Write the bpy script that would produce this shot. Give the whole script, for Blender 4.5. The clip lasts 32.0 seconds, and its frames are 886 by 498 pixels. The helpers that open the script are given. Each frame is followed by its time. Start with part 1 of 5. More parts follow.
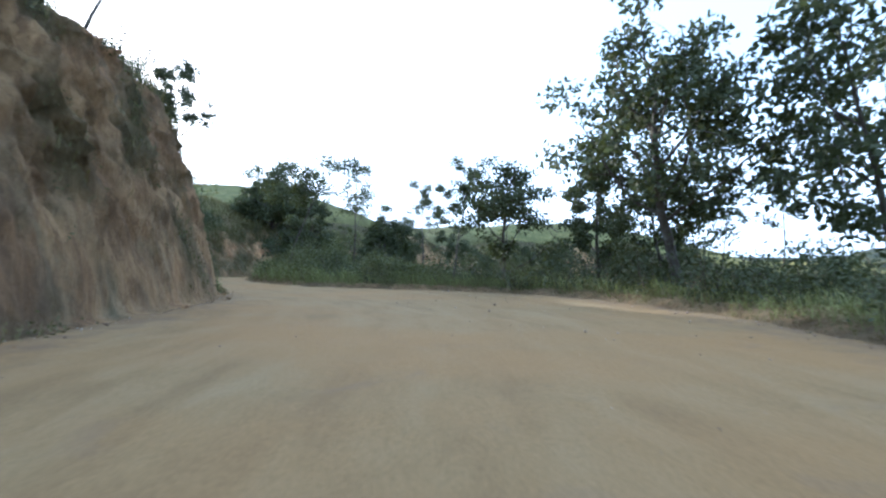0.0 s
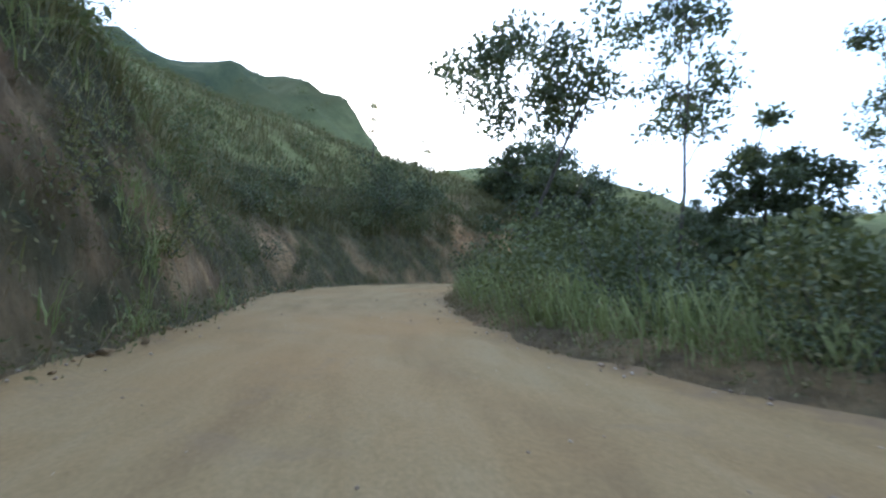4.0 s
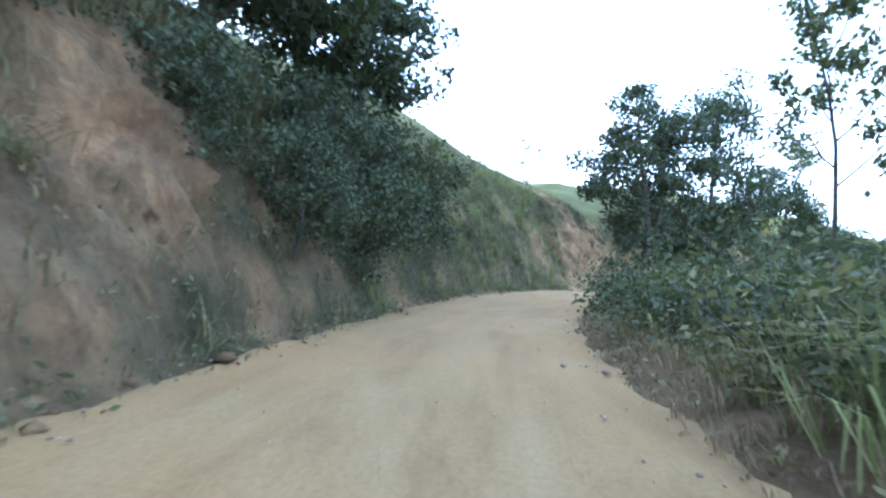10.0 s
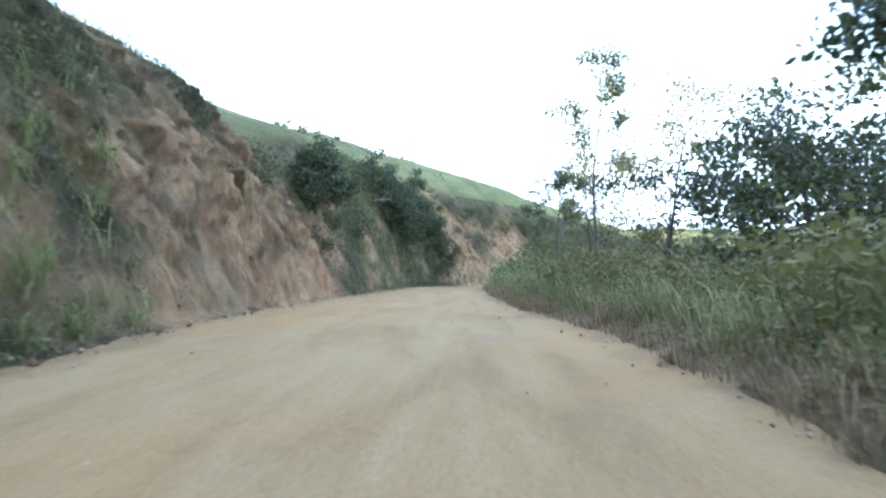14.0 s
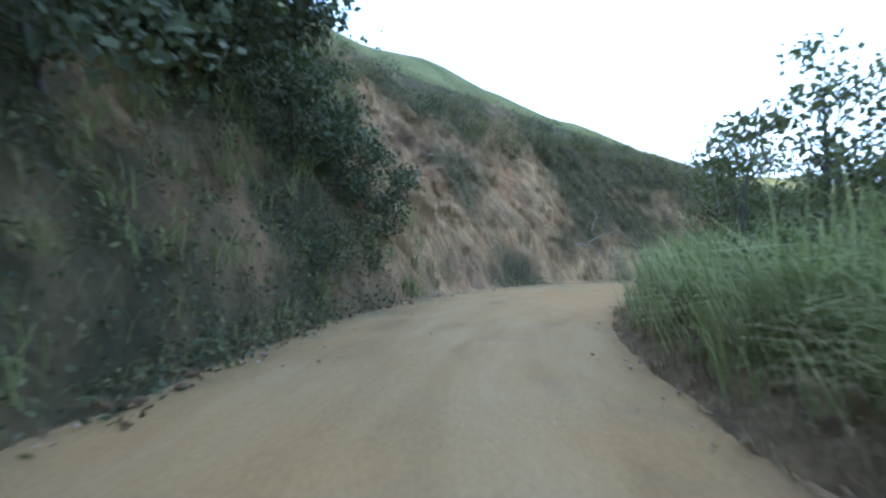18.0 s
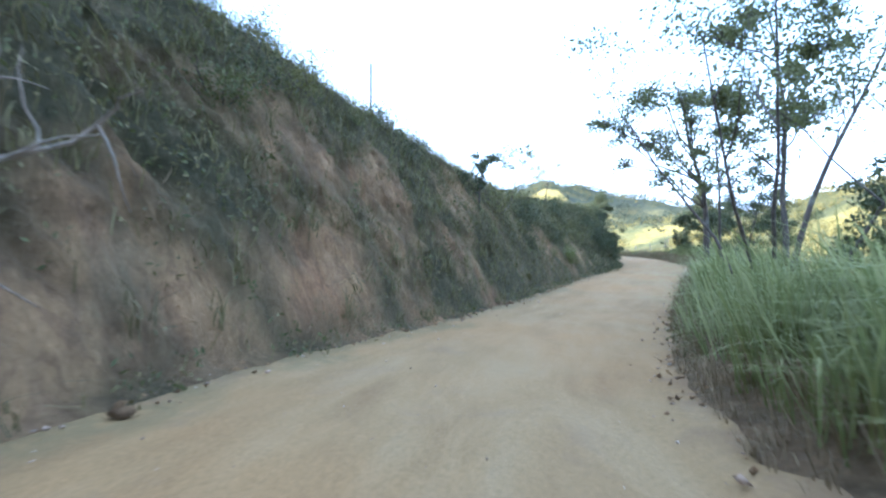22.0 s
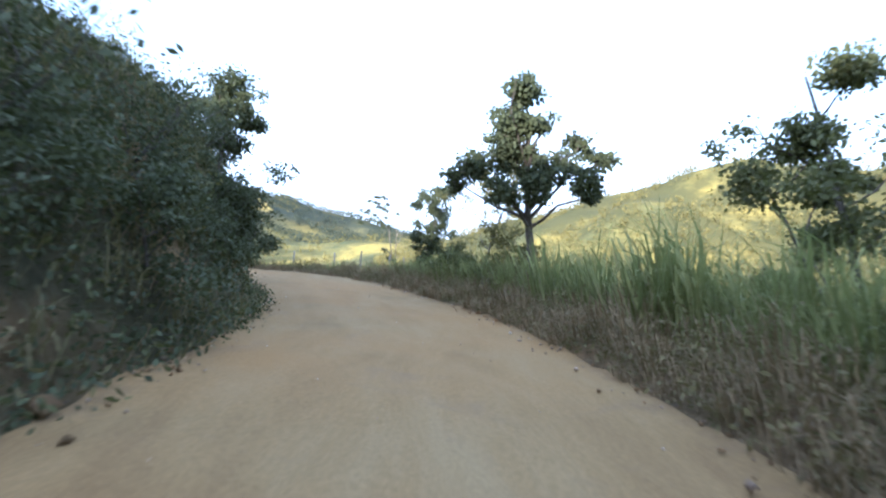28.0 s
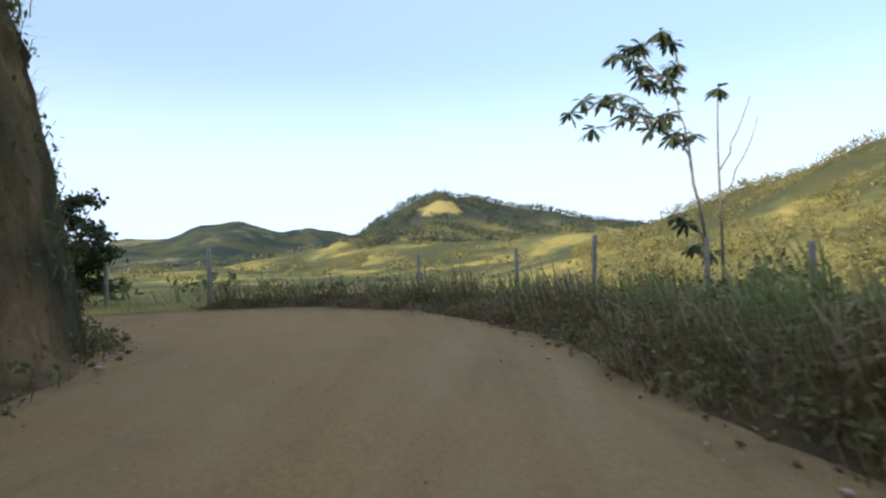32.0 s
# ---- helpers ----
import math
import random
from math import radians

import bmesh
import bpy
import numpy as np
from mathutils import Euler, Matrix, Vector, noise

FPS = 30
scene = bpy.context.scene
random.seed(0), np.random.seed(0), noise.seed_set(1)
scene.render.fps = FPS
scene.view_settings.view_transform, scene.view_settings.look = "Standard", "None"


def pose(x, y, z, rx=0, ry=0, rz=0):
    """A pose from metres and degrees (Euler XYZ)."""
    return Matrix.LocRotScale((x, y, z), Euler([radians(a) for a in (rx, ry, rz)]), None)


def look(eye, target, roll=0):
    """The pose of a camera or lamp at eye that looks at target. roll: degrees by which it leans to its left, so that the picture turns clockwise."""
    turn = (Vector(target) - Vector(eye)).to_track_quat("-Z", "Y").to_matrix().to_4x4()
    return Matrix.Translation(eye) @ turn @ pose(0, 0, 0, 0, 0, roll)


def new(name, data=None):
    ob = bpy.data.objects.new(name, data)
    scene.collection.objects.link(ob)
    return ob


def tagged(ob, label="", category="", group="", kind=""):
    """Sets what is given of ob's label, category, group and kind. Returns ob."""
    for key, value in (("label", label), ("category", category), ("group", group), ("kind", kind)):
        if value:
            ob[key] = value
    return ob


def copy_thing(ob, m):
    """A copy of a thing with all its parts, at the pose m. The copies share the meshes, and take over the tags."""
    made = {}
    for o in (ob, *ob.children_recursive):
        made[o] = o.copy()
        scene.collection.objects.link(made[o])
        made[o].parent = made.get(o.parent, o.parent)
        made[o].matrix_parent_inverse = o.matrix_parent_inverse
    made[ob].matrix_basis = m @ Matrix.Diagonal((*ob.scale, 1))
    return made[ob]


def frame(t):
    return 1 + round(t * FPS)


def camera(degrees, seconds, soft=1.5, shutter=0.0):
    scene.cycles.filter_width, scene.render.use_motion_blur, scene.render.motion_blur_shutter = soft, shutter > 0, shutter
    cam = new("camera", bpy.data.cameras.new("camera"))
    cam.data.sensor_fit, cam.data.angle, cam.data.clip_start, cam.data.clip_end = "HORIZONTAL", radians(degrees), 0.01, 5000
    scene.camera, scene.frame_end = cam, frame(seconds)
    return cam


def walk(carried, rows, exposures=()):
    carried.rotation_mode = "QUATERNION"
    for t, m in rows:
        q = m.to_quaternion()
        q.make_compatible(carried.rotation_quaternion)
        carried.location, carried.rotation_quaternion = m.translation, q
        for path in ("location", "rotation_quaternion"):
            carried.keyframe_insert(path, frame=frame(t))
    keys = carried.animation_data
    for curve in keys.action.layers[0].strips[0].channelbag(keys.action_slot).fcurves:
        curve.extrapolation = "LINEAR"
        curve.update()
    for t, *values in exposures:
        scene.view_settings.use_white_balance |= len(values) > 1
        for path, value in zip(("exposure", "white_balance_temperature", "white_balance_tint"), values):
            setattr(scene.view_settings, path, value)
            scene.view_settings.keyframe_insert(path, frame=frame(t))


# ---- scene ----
cam = camera(76.9, 32.0, soft=2.2, shutter=0.25)
PATH = [
    (0, (-0.029, 0.002, 6.772), (-0.015, 2.001, 6.832), 0.6),
    (0.5, (-0.015, 3.963, 6.823), (-0.063, 5.961, 6.878), 0.3),
    (1, (-0.341, 7.680, 6.782), (-0.481, 9.675, 6.825), -0.9),
    (1.5, (-0.687, 11.162, 6.789), (-0.876, 13.152, 6.844), -1.3),
    (2, (-0.988, 14.313, 6.785), (-1.239, 16.297, 6.835), -2.5),
    (2.5, (-1.480, 17.142, 6.804), (-1.824, 19.111, 6.863), -2.4),
    (3, (-2.410, 19.920, 6.782), (-2.956, 21.843, 6.818), -1.0),
    (3.5, (-3.521, 22.443, 6.734), (-4.297, 24.285, 6.814), 1.0),
    (4, (-4.781, 24.743, 6.729), (-5.734, 26.500, 6.777), 1.5),
    (4.5, (-6.198, 27.057, 6.750), (-7.273, 28.742, 6.792), 0.9),
    (5, (-7.779, 29.402, 6.748), (-8.901, 31.057, 6.771), 0.2),
    (5.5, (-9.465, 31.824, 6.743), (-10.585, 33.481, 6.764), -0.3),
    (6, (-11.203, 34.377, 6.738), (-12.289, 36.056, 6.758), -1.2),
    (6.5, (-12.957, 37.105, 6.730), (-13.986, 38.820, 6.731), -4.0),
    (7, (-14.707, 40.057, 6.727), (-15.665, 41.812, 6.741), -3.9),
    (7.5, (-16.240, 43.303, 6.718), (-17.014, 45.147, 6.731), -4.4),
    (8, (-17.481, 46.783, 6.738), (-18.095, 48.686, 6.802), -5.1),
    (8.5, (-18.385, 50.372, 6.724), (-18.763, 52.336, 6.741), -2.0),
    (9, (-18.743, 53.750, 6.719), (-18.873, 55.746, 6.722), 0.5),
    (9.5, (-18.674, 56.674, 6.606), (-18.569, 58.671, 6.637), 1.5),
    (10, (-18.420, 59.327, 6.611), (-18.077, 61.297, 6.623), 2.5),
    (10.5, (-17.879, 62.122, 6.573), (-17.412, 64.067, 6.606), 1.5),
    (11, (-17.152, 65.058, 6.513), (-16.626, 66.987, 6.540), -0.3),
    (11.5, (-16.223, 68.130, 6.448), (-15.610, 70.034, 6.467), -4.0),
    (12, (-15.097, 71.354, 6.374), (-14.410, 73.232, 6.355), -4.8),
    (12.5, (-13.518, 74.662, 6.320), (-12.654, 76.466, 6.353), -2.3),
    (13, (-11.377, 77.962, 6.219), (-10.327, 79.664, 6.186), -0.5),
    (13.5, (-9.145, 81.275, 6.151), (-7.897, 82.837, 6.183), -0.7),
    (14, (-6.692, 84.121, 6.030), (-5.300, 85.556, 6.003), 0.7),
    (14.5, (-4.193, 86.872, 5.956), (-2.773, 88.281, 5.942), 3.2),
    (15, (-1.351, 89.646, 5.791), (0.100, 91.021, 5.727), 0.9),
    (15.5, (1.664, 92.518, 5.585), (3.126, 93.881, 5.510), 0.3),
    (16, (4.830, 95.542, 5.366), (6.285, 96.912, 5.299), 0.2),
    (16.5, (8.124, 98.769, 5.137), (9.562, 100.159, 5.124), 0.6),
    (17, (11.553, 102.244, 4.893), (12.979, 103.646, 4.880), -0.9),
    (17.5, (15.066, 105.748, 4.630), (16.515, 107.122, 4.521), 0.0),
    (18, (18.427, 108.949, 4.349), (19.955, 110.234, 4.225), -0.3),
    (18.5, (21.496, 111.426, 4.069), (23.102, 112.608, 3.927), -0.3),
    (19, (24.276, 113.134, 3.825), (25.961, 114.201, 3.678), 0.0),
    (19.5, (26.779, 114.446, 3.625), (28.558, 115.346, 3.474), 0.6),
    (20, (29.079, 115.469, 3.399), (30.949, 116.161, 3.243), 2.8),
    (20.5, (31.475, 116.322, 3.203), (33.416, 116.795, 3.108), 4.0),
    (21, (34.321, 116.795, 3.009), (36.303, 117.064, 2.971), 0.0),
    (21.5, (37.298, 117.190, 2.776), (39.294, 117.301, 2.718), -1.7),
    (22, (40.373, 117.350, 2.555), (42.371, 117.286, 2.506), 0.1),
    (22.5, (43.462, 117.087, 2.334), (45.445, 116.851, 2.236), 3.8),
    (23, (46.463, 116.478, 2.080), (48.418, 116.063, 1.997), 3.1),
    (23.5, (49.096, 115.847, 1.821), (51.009, 115.265, 1.770), 2.7),
    (24, (51.582, 114.979, 1.700), (53.449, 114.262, 1.655), 1.7),
    (24.5, (54.098, 113.926, 1.539), (55.929, 113.122, 1.483), 2.0),
    (25, (56.751, 112.778, 1.422), (58.564, 111.936, 1.374), 0.5),
    (25.5, (59.537, 111.529, 1.335), (61.348, 110.679, 1.320), 0.3),
    (26, (62.468, 110.208, 1.300), (64.280, 109.362, 1.318), 0.6),
    (26.5, (65.543, 108.816, 1.303), (67.352, 107.964, 1.334), 2.1),
    (27, (68.738, 107.312, 1.307), (70.521, 106.408, 1.340), 0.7),
    (27.5, (72.113, 105.513, 1.300), (73.847, 104.516, 1.322), 1.6),
    (28, (75.391, 103.547, 1.315), (77.101, 102.511, 1.355), 3.6),
    (28.5, (78.485, 101.740, 1.301), (80.197, 100.707, 1.362), -0.5),
    (29, (81.555, 100.434, 1.311), (83.323, 99.500, 1.333), 1.0),
    (29.5, (84.499, 99.096, 1.297), (86.303, 98.233, 1.336), 2.2),
    (30, (87.436, 97.808, 1.277), (89.289, 97.057, 1.316), 1.7),
    (30.5, (90.218, 96.702, 1.283), (92.102, 96.033, 1.318), 0.5),
    (31, (92.701, 96.110, 1.238), (94.616, 95.532, 1.278), -0.8),
    (31.5, (95.008, 95.583, 1.292), (96.946, 95.092, 1.314), -1.8),
    (32, (97.178, 95.202, 1.340), (99.137, 94.798, 1.348), -1.6),
]
walk(cam, [(t, look(eye, target, roll)) for t, eye, target, roll in PATH],
     [(0, 1.4, 4720, 9), (3, 1.22, 4720, 9), (4, 1.35, 4720, 9), (7, 2.35, 4570, 11), (9, 2.35, 4500, 10), (12, 2.75, 4600, 12), (14, 2.3, 4700, 11), (17, 1.75, 4560, 10), (19, 2.0, 4440, 9), (21, 2.05, 4440, 9),
      (22, 2.1, 4520, 12), (23, 2.0, 4510, 11), (27, 1.7, 4720, 14), (30, 1.15, 4900, 14), (32, 0.45, 5250, 8)])

# ---- light and sky ----
SUN_AZ, SUN_EL = 37.0, 10.0          # degrees to the left of +y, and above the horizon
world = bpy.data.worlds.new("sky")
scene.world = world
world.use_nodes = True
wn = world.node_tree
sky = wn.nodes.new("ShaderNodeTexSky")
sky.sky_type = "NISHITA"
sky.sun_disc = False
sky.sun_elevation = radians(SUN_EL)
sky.sun_rotation = radians(-SUN_AZ)
sky.air_density, sky.dust_density, sky.ozone_density = 1.0, 1.6, 1.0
wn.nodes["Background"].inputs["Strength"].default_value = 0.15
# white haze all round the horizon, thinning upwards
up_of = wn.nodes.new("ShaderNodeTexCoord")
split = wn.nodes.new("ShaderNodeSeparateXYZ")
wn.links.new(up_of.outputs["Generated"], split.inputs[0])
thin = wn.nodes.new("ShaderNodeValToRGB")
thin.color_ramp.interpolation = "B_SPLINE"
for e, (at, v) in zip((thin.color_ramp.elements[0], thin.color_ramp.elements[1], thin.color_ramp.elements.new(0.17), thin.color_ramp.elements.new(0.32)),
                      ((0.0, 0.95), (0.5, 0.0), (0.19, 0.84), (0.34, 0.18))):
    e.position, e.color = at, (v, v, v, 1)
wn.links.new(split.outputs["Z"], thin.inputs["Fac"])
haze = wn.nodes.new("ShaderNodeMix")
haze.data_type = "RGBA"
haze.inputs[7].default_value = (5.6, 5.95, 6.2, 1)
wn.links.new(thin.outputs["Color"], haze.inputs[0])
wn.links.new(sky.outputs["Color"], haze.inputs[6])
wn.links.new(haze.outputs[2], wn.nodes["Background"].inputs["Color"])
sun_data = bpy.data.lights.new("sun", "SUN")
sun_data.energy, sun_data.angle, sun_data.color = 5.0, radians(0.5), (1.0, 0.81, 0.54)
sun = new("sun", sun_data)
sun_dir = Vector((-math.sin(radians(SUN_AZ)) * math.cos(radians(SUN_EL)), math.cos(radians(SUN_AZ)) * math.cos(radians(SUN_EL)), math.sin(radians(SUN_EL))))
sun.matrix_world = look(sun_dir * 300, (0, 0, 0))


# ---- materials ----
def nodes_of(name):
    m = bpy.data.materials.new(name)
    m.use_nodes = True
    t = m.node_tree
    return m, t, t.nodes["Principled BSDF"], t.nodes["Material Output"]


def ramp_of(t, fac, stops):
    r = t.nodes.new("ShaderNodeValToRGB")
    while len(r.color_ramp.elements) < len(stops):
        r.color_ramp.elements.new(0.5)
    for e, (p, c) in zip(r.color_ramp.elements, stops):
        e.position, e.color = p, (*c, 1)
    t.links.new(fac, r.inputs["Fac"])
    return r.outputs["Color"]


def noise_of(t, scale, detail=4.0, rough=0.55, vec=None, warp=0.0):
    n = t.nodes.new("ShaderNodeTexNoise")
    n.inputs["Scale"].default_value, n.inputs["Detail"].default_value = scale, detail
    n.inputs["Roughness"].default_value, n.inputs["Distortion"].default_value = rough, warp
    if vec is not None:
        t.links.new(vec, n.inputs["Vector"])
    return n.outputs["Fac"]


def mapped(t, scale, source="Object"):
    c = t.nodes.new("ShaderNodeTexCoord")
    m = t.nodes.new("ShaderNodeMapping")
    m.inputs["Scale"].default_value = scale
    t.links.new(c.outputs[source], m.inputs["Vector"])
    return m.outputs["Vector"]


def mix_of(t, fac, a, b, how="MIX"):
    m = t.nodes.new("ShaderNodeMix")
    m.data_type, m.blend_type = "RGBA", how
    for v, k in ((fac, 0), (a, 6), (b, 7)):
        if isinstance(v, (int, float)):
            m.inputs[k].default_value = v
        elif isinstance(v, tuple):
            m.inputs[k].default_value = (*v, 1)
        else:
            t.links.new(v, m.inputs[k])
    return m.outputs[2]


def bump_of(t, p, height, strength, distance):
    b = t.nodes.new("ShaderNodeBump")
    b.inputs["Strength"].default_value, b.inputs["Distance"].default_value = strength, distance
    t.links.new(height, b.inputs["Height"])
    t.links.new(b.outputs["Normal"], p.inputs["Normal"])


def leaf_material(name, dark, light, through_colour, amount=0.3):
    m, t, p, out = nodes_of(name)
    g = t.nodes.new("ShaderNodeNewGeometry")
    col = ramp_of(t, g.outputs["Random Per Island"], [(0.0, dark), (0.65, tuple((a + b) / 2 for a, b in zip(dark, light))), (1.0, light)])
    big = noise_of(t, 0.8, 3.0, vec=mapped(t, (1, 1, 1)))
    col = mix_of(t, ramp_of(t, big, [(0.35, (0.0,) * 3), (0.7, (0.6,) * 3)]), col, light)
    t.links.new(col, p.inputs["Base Color"])
    p.inputs["Roughness"].default_value = 0.68
    p.inputs["Specular IOR Level"].default_value = 0.22
    tr = t.nodes.new("ShaderNodeBsdfTranslucent")
    tr.inputs["Color"].default_value = (*through_colour, 1)
    mx = t.nodes.new("ShaderNodeMixShader")
    mx.inputs[0].default_value = amount
    t.links.new(p.outputs[0], mx.inputs[1])
    t.links.new(tr.outputs[0], mx.inputs[2])
    t.links.new(mx.outputs[0], out.inputs["Surface"])
    return m


M_LEAF_DARK = leaf_material("leaf_dark", (0.034, 0.042, 0.023), (0.084, 0.095, 0.046), (0.105, 0.125, 0.036), 0.16)
M_LEAF_MID = leaf_material("leaf_mid", (0.055, 0.062, 0.03), (0.142, 0.146, 0.064), (0.16, 0.175, 0.045), 0.22)
M_LEAF_OLIVE = leaf_material("leaf_olive", (0.078, 0.077, 0.034), (0.185, 0.17, 0.068), (0.19, 0.18, 0.05))
M_GRASS = leaf_material("grass_green", (0.112, 0.118, 0.044), (0.29, 0.292, 0.108), (0.22, 0.26, 0.09), 0.35)
M_GRASS_DRY = leaf_material("grass_dry", (0.12, 0.09, 0.048), (0.29, 0.215, 0.115), (0.25, 0.2, 0.1), 0.2)
M_GRASS_OLIVE = leaf_material("grass_olive", (0.095, 0.092, 0.04), (0.24, 0.215, 0.09), (0.22, 0.21, 0.07), 0.25)
M_CANE = leaf_material("cane", (0.13, 0.14, 0.05), (0.3, 0.28, 0.1), (0.26, 0.26, 0.08), 0.35)
M_UNDER = leaf_material("undergrowth", (0.078, 0.072, 0.033), (0.21, 0.178, 0.078), (0.18, 0.17, 0.07), 0.25)
M_FAR_DARK = leaf_material("far_forest_leaf", (0.034, 0.044, 0.034), (0.08, 0.092, 0.062), (0.06, 0.08, 0.03), 0.12)
M_FAR = leaf_material("far_wood_leaf", (0.085, 0.083, 0.03), (0.24, 0.2, 0.066), (0.16, 0.15, 0.04), 0.15)


def bark_material(name, a, b):
    m, t, p, out = nodes_of(name)
    v = mapped(t, (6, 6, 1.2))
    n = noise_of(t, 3.0, 6.0, 0.65, v)
    lichen = noise_of(t, 1.2, 3.0, 0.6, mapped(t, (1, 1, 1)))
    col = ramp_of(t, n, [(0.3, a), (0.7, b)])
    col = mix_of(t, ramp_of(t, lichen, [(0.55, (0.0,) * 3), (0.7, (0.5,) * 3)]), col, (0.22, 0.23, 0.19))
    t.links.new(col, p.inputs["Base Color"])
    p.inputs["Roughness"].default_value = 0.9
    bump_of(t, p, n, 0.7, 0.03)
    return m


M_BARK = bark_material("bark", (0.036, 0.029, 0.023), (0.11, 0.09, 0.07))
M_BARK_PALE = bark_material("bark_pale", (0.11, 0.088, 0.064), (0.28, 0.225, 0.165))


def road_material():
    m, t, p, out = nodes_of("packed_earth")
    uv = t.nodes.new("ShaderNodeUVMap")
    sep = t.nodes.new("ShaderNodeSeparateXYZ")
    t.links.new(uv.outputs["UV"], sep.inputs[0])
    mp = t.nodes.new("ShaderNodeMapping")
    mp.inputs["Scale"].default_value = (1.1, 0.22, 1)
    t.links.new(uv.outputs["UV"], mp.inputs["Vector"])
    streak = noise_of(t, 1.1, 6.0, 0.6, mp.outputs["Vector"], 0.4)
    base = ramp_of(t, streak, [(0.28, (0.172, 0.113, 0.05)), (0.5, (0.228, 0.157, 0.07)), (0.72, (0.258, 0.19, 0.096))])
    patch = noise_of(t, 0.16, 4.0, 0.6, mapped(t, (1, 1, 1)))
    base = mix_of(t, ramp_of(t, patch, [(0.42, (0.0,) * 3), (0.66, (0.8,) * 3)]), base, (0.255, 0.155, 0.06))
    fine = noise_of(t, 22.0, 8.0, 0.75, mapped(t, (1, 1, 1)))
    base = mix_of(t, 0.55, base, ramp_of(t, fine, [(0.3, (0.32,) * 3), (0.7, (0.72,) * 3)]), "OVERLAY")
    # damp, darker earth in scattered blotches
    blot = noise_of(t, 0.7, 5.0, 0.65, mapped(t, (1, 1, 1)), 0.6)
    base = mix_of(t, ramp_of(t, blot, [(0.58, (0.0,) * 3), (0.72, (0.45,) * 3)]), base, (0.185, 0.13, 0.08))
    # loose brown earth and grit towards both sides
    side = t.nodes.new("ShaderNodeAttribute")
    side.attribute_name = "side"
    ragged = mix_of(t, 0.5, side.outputs["Color"], ramp_of(t, noise_of(t, 1.6, 6.0, 0.7, mapped(t, (1, 1, 1))), [(0.3, (0.0,) * 3), (0.7, (1.0,) * 3)]))
    base = mix_of(t, ramp_of(t, ragged, [(0.5, (0.0,) * 3), (0.85, (0.85,) * 3)]), base, (0.165, 0.112, 0.065))
    green = t.nodes.new("ShaderNodeAttribute")
    green.attribute_name = "moss"
    mossy = mix_of(t, 1.0, green.outputs["Color"], ramp_of(t, noise_of(t, 2.2, 6.0, 0.7, mapped(t, (1, 1, 1))), [(0.36, (0.0,) * 3), (0.56, (0.6,) * 3)]), "MULTIPLY")
    base = mix_of(t, mossy, base, (0.118, 0.105, 0.05))
    t.links.new(base, p.inputs["Base Color"])
    p.inputs["Roughness"].default_value = 0.92
    p.inputs["Specular IOR Level"].default_value = 0.2
    grit = noise_of(t, 9.0, 10.0, 0.8, mapped(t, (1, 1, 1)))
    bump_of(t, p, grit, 0.5, 0.05)
    return m


def soil_material():
    m, t, p, out = nodes_of("cut_soil")
    big = noise_of(t, 0.16, 4.0, 0.6, mapped(t, (1, 1, 1)))
    base = ramp_of(t, big, [(0.32, (0.28, 0.17, 0.086)), (0.5, (0.4, 0.27, 0.135)), (0.64, (0.35, 0.2, 0.095))])
    st = noise_of(t, 1.0, 7.0, 0.68, mapped(t, (1.3, 1.3, 0.45)), 0.5)
    base = mix_of(t, 0.8, base, ramp_of(t, st, [(0.28, (0.2,) * 3), (0.5, (0.5,) * 3), (0.72, (0.72,) * 3)]), "OVERLAY")
    moss = noise_of(t, 0.55, 6.0, 0.7, mapped(t, (1, 1, 0.7)), 0.3)
    base = mix_of(t, ramp_of(t, moss, [(0.5, (0.0,) * 3), (0.66, (0.7,) * 3)]), base, (0.16, 0.15, 0.09))
    # crevice shade painted as random dark streaks, and dry crust on the bare earth
    crevice_shade = noise_of(t, 0.8, 6.0, 0.62, mapped(t, (1.5, 1.5, 0.5)), 0.8)
    base = mix_of(t, ramp_of(t, crevice_shade, [(0.42, (0.0,) * 3), (0.48, (0.5,) * 3), (0.54, (0.0,) * 3)]), base, (0.17, 0.105, 0.062))
    crust = noise_of(t, 1.1, 5.0, 0.6, mapped(t, (1, 1, 0.7)), 0.5)
    base = mix_of(t, ramp_of(t, crust, [(0.5, (0.0,) * 3), (0.68, (0.5,) * 3)]), base, (0.43, 0.31, 0.175))
    # large dark brown blotches at random
    brown_blotch = noise_of(t, 0.4, 5.0, 0.6, mapped(t, (1, 1, 0.8)), 0.7)
    base = mix_of(t, ramp_of(t, brown_blotch, [(0.53, (0.0,) * 3), (0.66, (0.65,) * 3)]), base, (0.125, 0.088, 0.055))
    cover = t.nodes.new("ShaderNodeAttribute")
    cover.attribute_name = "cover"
    # leaf litter, its colour darkened to carry the shade among the plants
    shaded_litter = ramp_of(t, noise_of(t, 2.5, 6.0, 0.7, mapped(t, (1, 1, 0.6))), [(0.3, (0.046, 0.046, 0.024)), (0.55, (0.098, 0.088, 0.045)), (0.75, (0.17, 0.135, 0.074))])
    base = mix_of(t, cover.outputs["Fac"], base, shaded_litter)
    fine = noise_of(t, 14.0, 8.0, 0.75, mapped(t, (1, 1, 1)))
    base = mix_of(t, 0.45, base, ramp_of(t, fine, [(0.3, (0.3,) * 3), (0.7, (0.7,) * 3)]), "OVERLAY")
    t.links.new(base, p.inputs["Base Color"])
    p.inputs["Roughness"].default_value = 0.95
    p.inputs["Specular IOR Level"].default_value = 0.15
    bump_of(t, p, noise_of(t, 3.0, 10.0, 0.72, mapped(t, (1.6, 1.6, 0.4)), 0.5), 1.0, 0.35)
    return m


